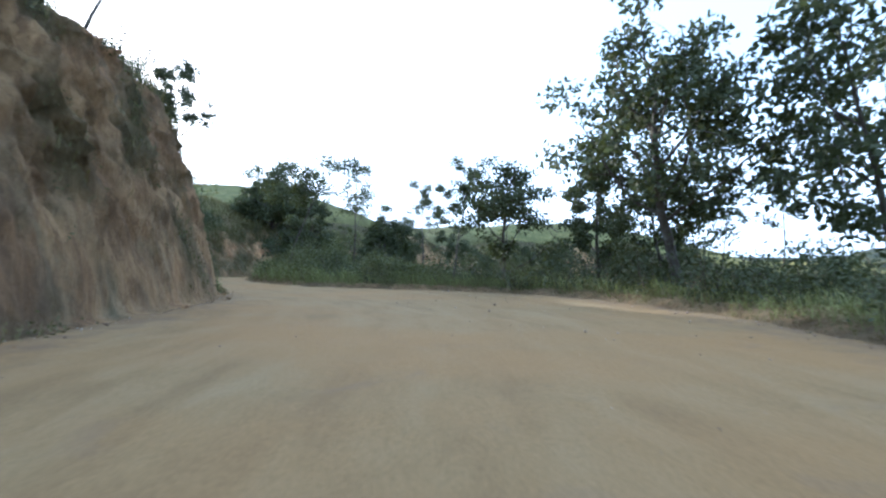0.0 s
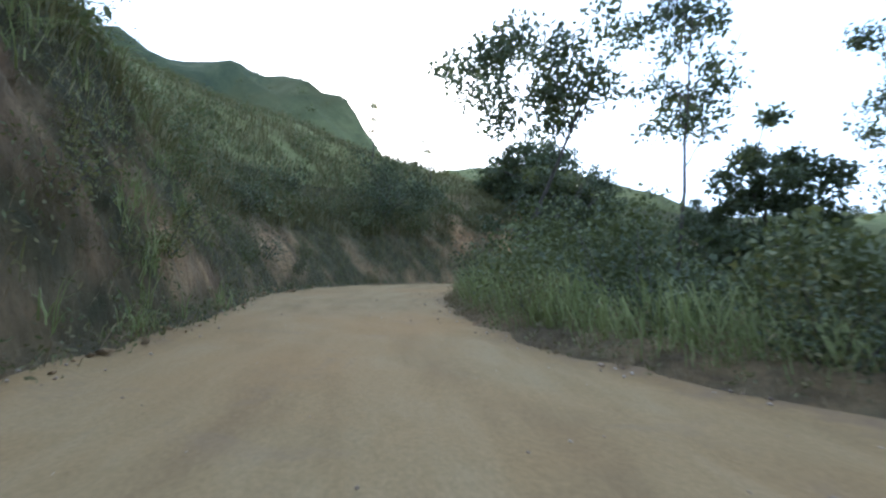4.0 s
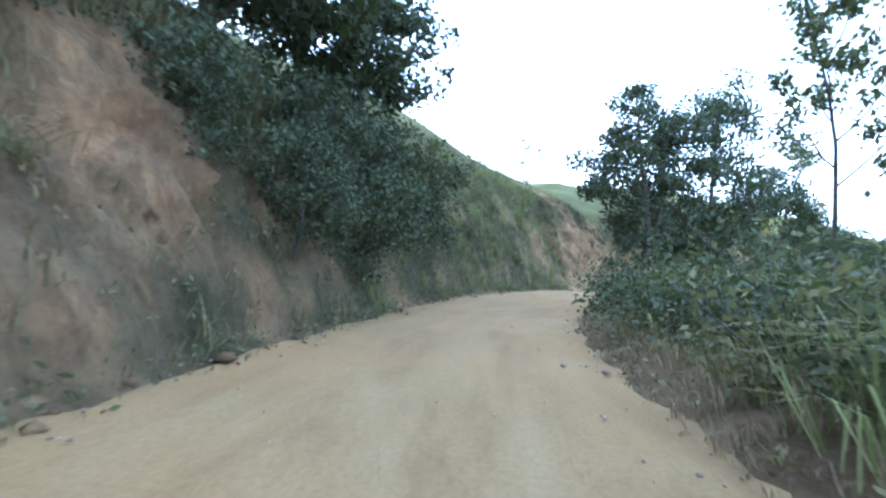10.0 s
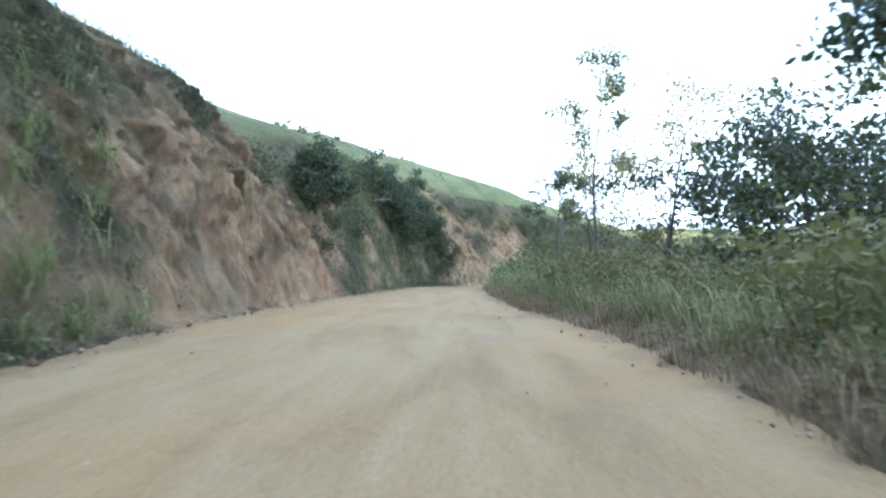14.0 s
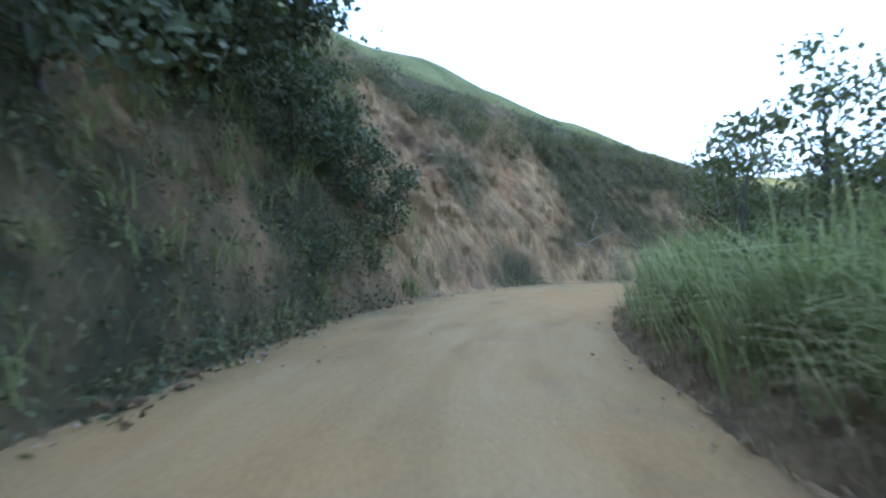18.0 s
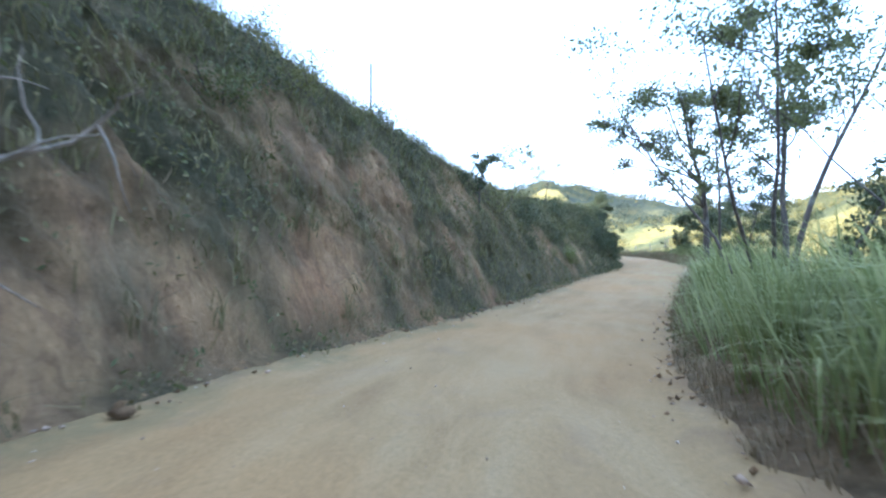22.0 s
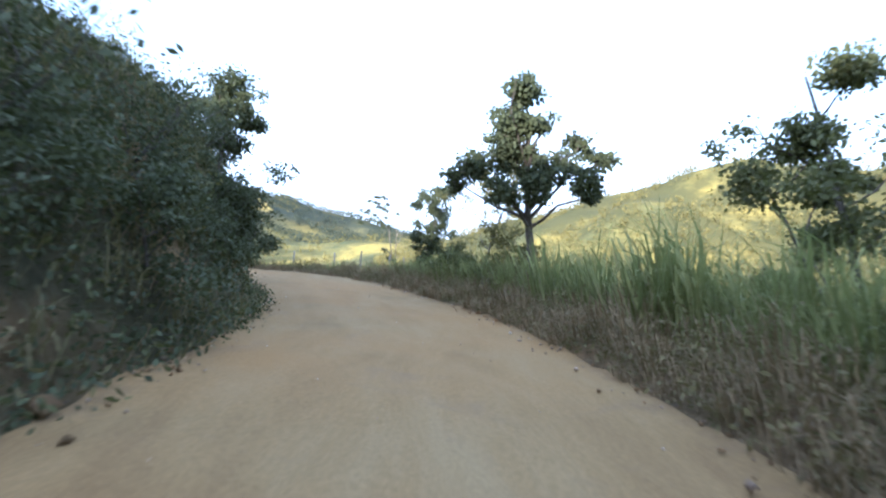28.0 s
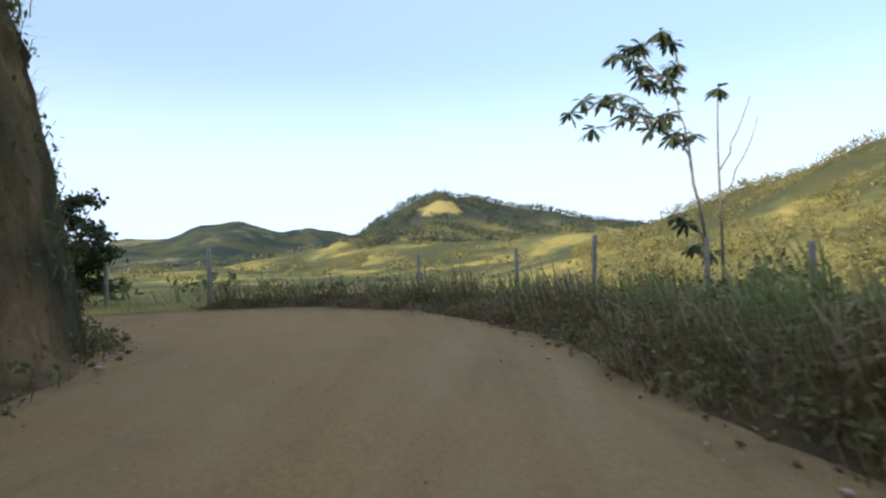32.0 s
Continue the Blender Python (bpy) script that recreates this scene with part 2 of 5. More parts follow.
def hill_material():
    m, t, p, out = nodes_of("hill_grass")
    big = noise_of(t, 0.02, 5.0, 0.6, mapped(t, (1, 1, 1)), 0.4)
    base = ramp_of(t, big, [(0.36, (0.115, 0.118, 0.052)), (0.5, (0.22, 0.185, 0.06)), (0.62, (0.4, 0.3, 0.075))])
    mid = noise_of(t, 0.35, 6.0, 0.7, mapped(t, (1, 1, 1)))
    base = mix_of(t, 0.7, base, ramp_of(t, mid, [(0.3, (0.28,) * 3), (0.7, (0.68,) * 3)]), "OVERLAY")
    where = t.nodes.new("ShaderNodeSeparateXYZ")
    t.links.new(mapped(t, (1, 1, 1)), where.inputs[0])
    span = t.nodes.new("ShaderNodeMapRange")
    span.inputs["From Min"].default_value, span.inputs["From Max"].default_value = 50, 110
    t.links.new(where.outputs["X"], span.inputs["Value"])
    fresh = ramp_of(t, mid, [(0.3, (0.095, 0.105, 0.045)), (0.55, (0.165, 0.17, 0.07)), (0.75, (0.235, 0.225, 0.1))])
    base = mix_of(t, ramp_of(t, span.outputs["Result"], [(0.0, (0.85,) * 3), (1.0, (0.1,) * 3)]), base, fresh)
    rough = t.nodes.new("ShaderNodeMapRange")
    rough.inputs["From Min"].default_value, rough.inputs["From Max"].default_value = -48, -66
    t.links.new(where.outputs["X"], rough.inputs["Value"])
    base = mix_of(t, rough.outputs["Result"], base, ramp_of(t, noise_of(t, 0.12, 8.0, 0.7, mapped(t, (1, 1, 1)), 0.5), [(0.36, (0.04, 0.05, 0.028)), (0.52, (0.075, 0.085, 0.042)), (0.66, (0.13, 0.125, 0.065))]))
    high = t.nodes.new("ShaderNodeMapRange")
    high.inputs["From Min"].default_value, high.inputs["From Max"].default_value = 600, 700
    t.links.new(where.outputs["X"], high.inputs["Value"])
    forest = ramp_of(t, noise_of(t, 0.006, 8.0, 0.65, mapped(t, (1, 1, 1)), 0.5), [(0.42, (0.03, 0.04, 0.034)), (0.56, (0.06, 0.066, 0.046)), (0.64, (0.2, 0.17, 0.075))])
    base = mix_of(t, high.outputs["Result"], base, forest)
    # one bright clearing on the wooded dome
    off = t.nodes.new("ShaderNodeVectorMath")
    off.operation = "DISTANCE"
    t.links.new(mapped(t, (1, 1, 0)), off.inputs[0])
    off.inputs[1].default_value = (712, -30, 0)
    glade = t.nodes.new("ShaderNodeMapRange")
    glade.inputs["From Min"].default_value, glade.inputs["From Max"].default_value = 46, 37
    ragged = t.nodes.new("ShaderNodeMath")
    ragged.operation = "MULTIPLY_ADD"
    t.links.new(noise_of(t, 0.05, 4.0, 0.6, mapped(t, (1, 1, 1)), 0.6), ragged.inputs[0])
    ragged.inputs[1].default_value = 44
    t.links.new(off.outputs["Value"], ragged.inputs[2])
    t.links.new(ragged.outputs[0], glade.inputs["Value"])
    base = mix_of(t, glade.outputs["Result"], base, (0.36, 0.28, 0.09))
    wood = noise_of(t, 0.011, 6.0, 0.62, mapped(t, (1, 1, 1)), 0.6)
    base = mix_of(t, ramp_of(t, wood, [(0.5, (0.0,) * 3), (0.56, (0.85,) * 3)]), base, (0.085, 0.082, 0.034))
    t.links.new(base, p.inputs["Base Color"])
    p.inputs["Roughness"].default_value = 0.95
    p.inputs["Specular IOR Level"].default_value = 0.1
    bump_of(t, p, noise_of(t, 1.4, 8.0, 0.75, mapped(t, (1, 1, 1))), 0.8, 0.35)
    return m


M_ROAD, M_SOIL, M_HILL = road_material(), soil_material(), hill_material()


def stone_material():
    m, t, p, out = nodes_of("stone")
    g = t.nodes.new("ShaderNodeNewGeometry")
    col = ramp_of(t, g.outputs["Random Per Island"], [(0.0, (0.14, 0.10, 0.07)), (0.6, (0.30, 0.22, 0.15)), (1.0, (0.42, 0.36, 0.29))])
    t.links.new(col, p.inputs["Base Color"])
    p.inputs["Roughness"].default_value = 0.9
    return m


def wood_post_material():
    m, t, p, out = nodes_of("weathered_post")
    n = noise_of(t, 4.0, 6.0, 0.6, mapped(t, (8, 8, 1)))
    t.links.new(ramp_of(t, n, [(0.3, (0.12, 0.10, 0.08)), (0.7, (0.32, 0.29, 0.25))]), p.inputs["Base Color"])
    p.inputs["Roughness"].default_value = 0.85
    bump_of(t, p, n, 0.4, 0.01)
    return m


M_STONE, M_POST = stone_material(), wood_post_material()


# ---- meshes from arrays ----
def mesh_of(name, verts, faces, mats, smooth=False):
    """faces: a list of index arrays, (n, 3) or (n, 4), or a list of those with a material index."""
    me = bpy.data.meshes.new(name)
    verts = np.asarray(verts, np.float32)
    me.vertices.add(len(verts))
    me.vertices.foreach_set("co", verts.ravel())
    sizes = np.concatenate([np.full(len(f), f.shape[1], np.int32) for f in faces])
    idx = np.concatenate([np.asarray(f, np.int32).ravel() for f in faces])
    me.loops.add(len(idx))
    me.loops.foreach_set("vertex_index", idx)
    me.polygons.add(len(sizes))
    me.polygons.foreach_set("loop_start", np.r_[0, np.cumsum(sizes)[:-1]].astype(np.int32))
    if smooth:
        me.polygons.foreach_set("use_smooth", np.ones(len(sizes), bool))
    me.update(calc_edges=True)
    for m in mats if isinstance(mats, (list, tuple)) else [mats]:
        me.materials.append(m)
    return me


def part(name, me, parent, label=""):
    ob = new(name, me)
    ob.parent = parent
    return tagged(ob, label) if label else ob


def grid_faces(rows, cols):
    i = np.arange(rows * cols).reshape(rows, cols)
    return np.stack([i[:-1, :-1], i[:-1, 1:], i[1:, 1:], i[1:, :-1]], -1).reshape(-1, 4)


# ---- the plan: the driven line with the road's reach to its left and right ----
ROAD = [
    (0, 0, 6.2, 7.2), (-0.3, 8.0, 6.2, 7.6), (-1.1, 14.9, 6.1, 8.4), (-2.8, 20.7, 5.1, 8.5), (-5.5, 26.0, 4.2, 5.7),
    (-8.9, 31.0, 3.7, 2.4), (-12.2, 36.0, 3.9, 1.5), (-15.2, 41.2, 4.7, 1.4), (-17.7, 47.7, 4.7, 1.4), (-18.7, 55.6, 3.2, 1.6),
    (-17.6, 63.5, 2.9, 1.9), (-15.2, 71.1, 2.6, 1.8), (-11.3, 78.1, 3.4, 1.6), (-6.4, 84.4, 4.0, 2.4), (-0.8, 90.1, 4.9, 2.8),
    (6.4, 97.0, 4.7, 1.7), (13.5, 104.1, 3.5, 1.6), (20.8, 110.9, 2.9, 1.9), (29.5, 115.7, 3.3, 1.9), (37.4, 117.1, 3.9, 1.7),
    (45.3, 116.6, 3.7, 1.8), (53.0, 114.4, 3.1, 2.5), (69.4, 107.0, 2.5, 2.8), (87.2, 97.9, 2.8, 2.5), (97.2, 95.3, 3.6, 2.3),
]


def plan():
    """Dense samples of the line, one a half metre: place, heading, reaches."""
    p = np.array(ROAD, float)
    d = np.r_[0, np.cumsum(np.hypot(*np.diff(p[:, :2], axis=0).T))]
    # smooth by a cubic through the points
    m = np.gradient(p, d, axis=0)
    s = np.arange(0, d[-1], 0.5)
    k = np.clip(np.searchsorted(d, s, "right") - 1, 0, len(d) - 2)
    h = (d[k + 1] - d[k])[:, None]
    u = ((s - d[k])[:, None]) / h
    q = (2 * u**3 - 3 * u**2 + 1) * p[k] + (u**3 - 2 * u**2 + u) * h * m[k] + (3 * u**2 - 2 * u**3) * p[k + 1] + (u**3 - u**2) * h * m[k + 1]
    back = [(0, y, 6.2, 7.0) for y in np.arange(-60, 0, 0.5)]
    # beyond the last point the road turns sharply to the left round the spur
    tail, x, y, a = [], q[-1, 0], q[-1, 1], math.atan2(q[-1, 1] - q[-5, 1], q[-1, 0] - q[-5, 0])
    for n in range(300):
        if 12 < n < 100:
            a += radians(1.15)
        x, y = x + 0.5 * math.cos(a), y + 0.5 * math.sin(a)
        tail.append((x, y, float(np.interp(0.5 * n, (0, 3, 7, 9, 11, 13, 16, 24), (3.6, 3.75, 4.75, 5.5, 7.2, 11, 22, 24))),
                     float(np.interp(0.5 * n, (0, 3, 5, 8, 9.8, 11.5, 13, 14.4, 15.4, 16.2, 17), (2.4, 2.1, 1.7, 1.2, 0.8, 0, -1.0, -2.6, -4.8, -9, -20.5)))))
    q = np.vstack([back, q, tail])
    t = np.gradient(q[:, :2], axis=0)
    t /= np.linalg.norm(t, axis=1, keepdims=True)
    for _ in range(3):
        t[1:-1] = (t[:-2] + t[1:-1] + t[2:]) / 3
    t /= np.linalg.norm(t, axis=1, keepdims=True)
    return np.arange(len(q)) * 0.5 - 60.0, q[:, :2], t, q[:, 2], q[:, 3]


S, XY, TAN, LEFT, RIGHT = plan()
NOR = np.stack([-TAN[:, 1], TAN[:, 0]], 1)          # to the left of the line

# the road falls gently from the first bends to the valley: station and height
GRADE = np.array([(-60, 5.6), (60, 5.4), (95, 4.7), (125, 3.2), (146, 1.6), (159, 0.6), (169, 0), (400, 0)])


def smoothed(table):
    x = np.arange(-80, 420, 1.0)
    y = np.interp(x, table[:, 0], table[:, 1])
    return x, np.convolve(np.pad(y, 5, "edge"), np.ones(11) / 11, "valid")


GRADE_X, GRADE_Z = smoothed(GRADE)


def grade(s):
    return np.interp(s, GRADE_X, GRADE_Z)


# the cut on the left: station, height of the face, its run, how bare it is, slope of the hill above
# bareness at 120-132 and 214-222 is low so dark litter paints in shade
BANK = np.array([
    (-60, 6.5, 2, 0.8, 0.45), (0, 7.2, 1.8, 0.9, 0.45), (16, 7.0, 1.9, 0.9, 0.45), (22, 6.9, 1.9, 0.75, 0.5), (27, 5.8, 1.9, 0.55, 0.55), (34, 5.6, 2.1, 0.3, 0.7), (40, 5.8, 2.8, 0.2, 0.72),
    (46, 4.8, 3.6, 0.1, 0.75), (54, 3.5, 2.8, 0.1, 0.84), (60, 3.6, 2.6, 0.25, 0.76), (65, 4.7, 2.6, 0.5, 0.72), (70, 5.4, 2.6, 0.55, 0.72), (76, 5.2, 3.2, 0.15, 0.7),
    (86, 5.7, 3.2, 0.05, 1.0), (93, 5.9, 3.0, 0.15, 0.95), (100, 6.0, 3.0, 0.25, 0.8), (103, 5.9, 2.5, 0.9, 0.75), (107, 6.0, 2.2, 0.93, 0.62), (110, 5.0, 2.1, 0.95, 0.48), (112, 5.2, 2.4, 0.7, 0.55), (114, 4.9, 3.2, 0.3, 0.6),
    (120, 5.6, 2.6, 0.28, 0.75), (127, 6.9, 2.6, 0.14, 0.9), (132, 7.0, 3.2, 0.1, 0.95), (137.5, 7.4, 3.6, 0.15, 0.95), (139.5, 7.4, 3.7, 0.5, 0.95), (141.5, 7.4, 3.8, 0.92, 0.95), (145, 7.4, 3.9, 0.88, 0.95), (147, 7.4, 4.0, 0.5, 0.95), (149, 7.4, 4.0, 0.45, 0.9), (151, 7.4, 4.0, 0.75, 0.9), (153, 7.3, 3.9, 0.6, 0.9),
    (155, 7.1, 3.8, 0.3, 0.9), (160, 6.7, 3.6, 0.26, 0.76), (164, 6.5, 3.4, 0.32, 0.62), (168, 6.1, 3.3, 0.24, 0.5), (172, 5.5, 3.2, 0.14, 0.36), (180, 4.6, 3.2, 0.1, 0.3), (190, 4.2, 3.2, 0.05, 0.25),
    (198, 4.5, 2.8, 0.0, 0.3), (202, 4.4, 2.0, 0.0, 0.2), (206, 4.0, 1.5, 0.05, 0.12), (210, 4.2, 1.3, 0.15, 0.1), (214, 4.4, 1.1, 0.2, 0.1), (219, 5.0, 1.0, 0.14, 0.1), (222, 5.2, 1.1, 0.14, 0.1), (226, 4.0, 1.3, 0.3, 0.1), (230, 3.4, 1.6, 0.2, 0.1), (245, 2, 3, 0.2, 0.1), (300, 2, 4, 0.2, 0.15)])


def bank_at(s):
    return [np.interp(s, BANK[:, 0], BANK[:, k]) for k in (1, 2, 3, 4)]


def waves(x, y, size, seed):
    """Smooth uneven ground, about -1 to 1."""
    r = np.random.RandomState(seed)
    z = 0 * x
    for k in range(7):
        a, f = r.uniform(0, 6.28), r.uniform(0.6, 2.2) / size * 6.28
        z = z + np.sin(f * (x * math.cos(a) + y * math.sin(a)) + r.uniform(0, 6.28) + 1.3 * np.sin(0.37 * f * (x * math.sin(a) - y * math.cos(a)) + k)) / 3.2
    return z


def left_z(s, a):
    """Height at a metres beyond the road's left edge."""
    h, run, bare, slope = bank_at(s)
    toe = 0.18 * np.clip(a / 0.5, 0, 1)
    face = h * np.clip((a - 0.35) / run, 0, 1) ** 0.85
    up = np.clip(a - 0.35 - run, 0, None)
    far = np.interp(s, (-10, 24, 30, 44, 52, 62, 67, 76, 88, 96, 104, 112, 134, 142, 164, 176, 190), (28, 20, 8, 12, 36, 23, 12, 8.5, 10, 9.5, 7, 5.5, 7.5, 11.5, 10.5, 14, 16))
    return toe - 0.3 * np.clip(-a / 0.3, 0, 1) + face + slope * far * (1 - np.exp(-up / far)) + 0.02 * up - 0.22 * np.clip(up - 15, 0, 30) * np.interp(s, (122, 132, 170, 180), (0, 1, 1, 0)) + grade(s)


def right_z(s, b):
    """Height at b metres beyond the road's right edge."""
    berm = 0.28 * np.clip(b / 0.8, 0, 1) - 0.02
    wide = np.interp(s, (-60, 15, 34, 40), (5, 5, 3.5, 3.0))
    drop = np.clip(b - wide, 0, None)
    level = grade(s) + (2.5 - grade(s)) * np.clip((b - 8) / 30, 0, 1)
    return berm - 14 * (1 - np.exp(-drop * 0.42 / 14)) + level


def nearest(x, y):
    """Station and signed reach (left is positive) of places in the plan."""
    k = np.empty(x.shape, int)
    for i in range(len(x)):
        d = (x[i][:, None] - XY[None, :, 0]) ** 2 + (y[i][:, None] - XY[None, :, 1]) ** 2
        k[i] = d.argmin(1)
    lat = (x - XY[k, 0]) * NOR[k, 0] + (y - XY[k, 1]) * NOR[k, 1]
    far = np.hypot(x - XY[k, 0], y - XY[k, 1])
    lat = np.where(lat >= 0, 1, -1) * np.maximum(far, np.abs(lat))
    return k, lat


def far_z(x, y):
    """The hills across the valley and the mountains all round."""
    dx, dy = x - 80, y - 100
    r = np.hypot(dx, dy)
    az = np.degrees(np.arctan2(-dx, dy))                      # to the left of +y
    az = np.where(az > 90, az - 360, az)
    crest = np.interp(az, (-270, -230, -200, -170, -150, -140, -126, -116, -108, -100), (20, 30, 40, 46, 44, 39, 22, 10, 2, 0))
    z = crest * np.exp(-(((r - 235) / 85) ** 2)) * (1 + 0.10 * waves(x, y, 60, 3))
    z = z + crest * 1.2 * np.exp(-(((r - 420) / 140) ** 2))

    def hill(azd, dist, high, across, deep, z):
        a = radians(azd)
        cx, cy = 80 - dist * math.sin(a), 100 + dist * math.cos(a)
        u = (x - cx) * math.cos(a) + (y - cy) * math.sin(a)
        v = -(x - cx) * math.sin(a) + (y - cy) * math.cos(a)
        return z + high * np.exp(-((u / across) ** 2)) * np.exp(-((v / deep) ** 2))

    # the long domed hill that closes the valley, steep on one flank
    dome = np.interp(az, (-150, -140, -130, -124, -119, -116, -113.5, -110, -107, -104, -101, -99, -97, -95, -93.5, -92.5, -90, -85),
                     (10, 14, 24, 34, 40, 46, 52, 58, 68, 77, 82, 76, 64, 49, 33, 22, 9, 0))
    z = z + dome * np.exp(-(((r - 720) / 130) ** 2))
    z = hill(-97, 520, 16, 80, 70, z)
    z = hill(-108, 430, 17, 70, 60, z)
    z = hill(-90, 560, 8, 90, 60, z)
    z = hill(-82.3, 1480, 78, 75, 200, z)
    z = hill(-87.5, 1550, 58, 110, 220, z)
    z = hill(-78.5, 1450, 56, 70, 200, z)
    z = hill(-73, 1500, 56, 120, 220, z)
    z = hill(-92, 1650, 56, 150, 220, z)
    ring = 85 * np.clip((r - 1300) / 900, 0, 1) * (0.75 + 0.35 * waves(x, y, 700, 8))
    rough = (waves(x, y, 180, 5) * 2.5 + np.abs(waves(x, y, 120, 6)) * 5) * np.clip((r - 260) / 300, 0, 1)
    return np.maximum(z, ring * 0.9) + rough


SHOULDER = (36.2, 21.0, 4.0)              # height, edge and steepness


def ground_z(x, y, tucked=True):
    k, lat = nearest(x, y)
    s = S[k]
    a, b = lat - LEFT[k], -lat - RIGHT[k]
    h, run, bare, slope = bank_at(s)
    zl = left_z(s, a) + 0.35 * waves(x, y, 14, 11) * np.clip((a - run - 2) / 6, 0, 1) + 1.2 * waves(x, y, 60, 12) * np.clip((a - 15) / 40, 0, 1)
    zr = right_z(s, b) + 0.35 * waves(x, y, 12, 13) * np.clip((b - 5) / 8, 0, 1)
    if tucked:
        zl = np.where(a < run + 2.2, left_z(s, a - 1.6) - 0.9, zl)
        zr = np.where(b < 3.2, zr - 0.45, zr)
    fz = far_z(x, y)
    zr = zr + fz * np.clip((b - 20) / 60, 0, 1)
    zl = np.maximum(zl, fz * np.clip((a - 150) / 150, 0, 1)) * np.clip(1.6 - a / 900, 0, 1)
    # a craggy shoulder of the hill behind the first bends, steep towards the valley
    u, v = (x + 73) * 0.695 + (y - 90.7) * 0.719, -(x + 73) * 0.719 + (y - 90.7) * 0.695
    crag = SHOULDER[0] / ((1 + np.exp((u - SHOULDER[1]) / SHOULDER[2])) * (1 + np.exp((-u - 60) / 8))) * np.exp(-((v / 26) ** 2)) * (1 + 0.05 * waves(x, y, 16, 14)) * (1 - 0.003 * u)
    zl = np.maximum(zl, crag)
    road = (a < 0.3) & (b < 0.3)
    return np.where(road, grade(s) - 0.5, np.where(lat > 0, zl, zr))


def spread(lo, hi, step, reach, grow):
    core = np.arange(lo, hi + step, step)
    out, w, at = [], step, 0.0
    while at < reach:
        w *= grow
        at += w
        out.append(at)
    out = np.array(out)
    return np.r_[lo - out[::-1], core, core[-1] + out]


GX, GY = spread(-60, 124, 2.0, 2600, 1.085), spread(-30, 160, 2.0, 2600, 1.085)
gx, gy = np.meshgrid(GX, GY)
gz = ground_z(gx, gy)
ground = new("ground", mesh_of("ground", np.stack([gx, gy, gz], -1).reshape(-1, 3), [grid_faces(len(GY), len(GX))], M_HILL, True))
tagged(ground, "grassy hillsides and valley with dry yellow slopes", "ground", kind="structure")


# ---- the road, the cut bank and the verge ----
def strip(name, s0, s1, ds, offsets, height, material, side, smooth=True, jitter=None):
    """A sheet along the road. offsets: metres beyond the road's edge on that side, or across it."""
    ss = np.arange(s0, s1, ds)
    x, y = np.interp(ss, S, XY[:, 0]), np.interp(ss, S, XY[:, 1])
    nx, ny = np.interp(ss, S, NOR[:, 0]), np.interp(ss, S, NOR[:, 1])
    if side == "left":
        lat = np.interp(ss, S, LEFT)[:, None] + offsets[None]
    elif side == "right":
        lat = -np.interp(ss, S, RIGHT)[:, None] - offsets[None]
    else:
        lo, hi = -np.interp(ss, S, RIGHT) - 0.6, np.interp(ss, S, LEFT) + 0.6
        lat = lo[:, None] + (hi - lo)[:, None] * offsets[None]
    z = height(ss[:, None] + 0 * lat, offsets[None] + 0 * lat, lat)
    if jitter is not None:
        lat = lat + jitter(ss[:, None] + 0 * lat, offsets[None] + 0 * lat, z)
    px, py = x[:, None] + nx[:, None] * lat, y[:, None] + ny[:, None] * lat
    f = grid_faces(len(ss), len(offsets))
    me = mesh_of(name, np.stack([px, py, z], -1).reshape(-1, 3), [f], material, smooth)
    uv = me.uv_layers.new(name="UVMap")
    flat = np.stack([lat.ravel(), np.repeat(ss, len(offsets))], -1)
    vi = np.empty(len(me.loops), np.int32)
    me.loops.foreach_get("vertex_index", vi)
    uv.data.foreach_set("uv", flat[vi].astype(np.float32).ravel())
    return new(name, me)


def fbm(s, v, scale, seed, octaves=4):
    """Layered noise over two axes, drawn from the built-in noise."""
    out = np.zeros(s.size)
    for n, (a, b) in enumerate(zip(s.ravel(), v.ravel())):
        out[n] = noise.fractal((a * scale, b * scale, seed), 0.9, 2.1, octaves)
    return out.reshape(s.shape)


def road_z(ss, o, lat):
    ruts = -0.025 * (np.exp(-(((lat - 0.8) / 0.3) ** 2)) + np.exp(-(((lat + 0.8) / 0.3) ** 2)))
    edge = 0.05 * np.clip((np.abs(o - 0.5) - 0.38) / 0.12, 0, 1)
    return grade(ss) + ruts + edge + 0.018 * waves(ss, lat, 2.2, 21) + 0.012 * waves(ss, lat, 0.9, 22)


road = strip("road", -58, 230, 0.5, np.linspace(0, 1, 29), road_z, M_ROAD, "across")
road.data.attributes.new("side", "FLOAT", "POINT").data.foreach_set("value", np.tile(np.clip((np.abs(np.linspace(0, 1, 29) - 0.5) - 0.3) / 0.16, 0, 1), len(road.data.vertices) // 29).astype(np.float32))
at_s, at_o = np.repeat(np.arange(-58, 230, 0.5), 29), np.tile(np.linspace(0, 1, 29), 576)
# thin moss and grass on the damp side under the bank
damp = np.clip((at_o - 0.8 + 0.05 * waves(at_s, at_o, 6, 33)) / 0.06, 0, 1) * np.clip((at_s - 126) / 6, 0, 1) * np.clip((186 - at_s) / 6, 0, 1)
road.data.attributes.new("moss", "FLOAT", "POINT").data.foreach_set("value", damp.astype(np.float32))
tagged(road, "unpaved tan dirt road with packed sandy earth", "road", kind="structure")


BANK_STEP = 0.15


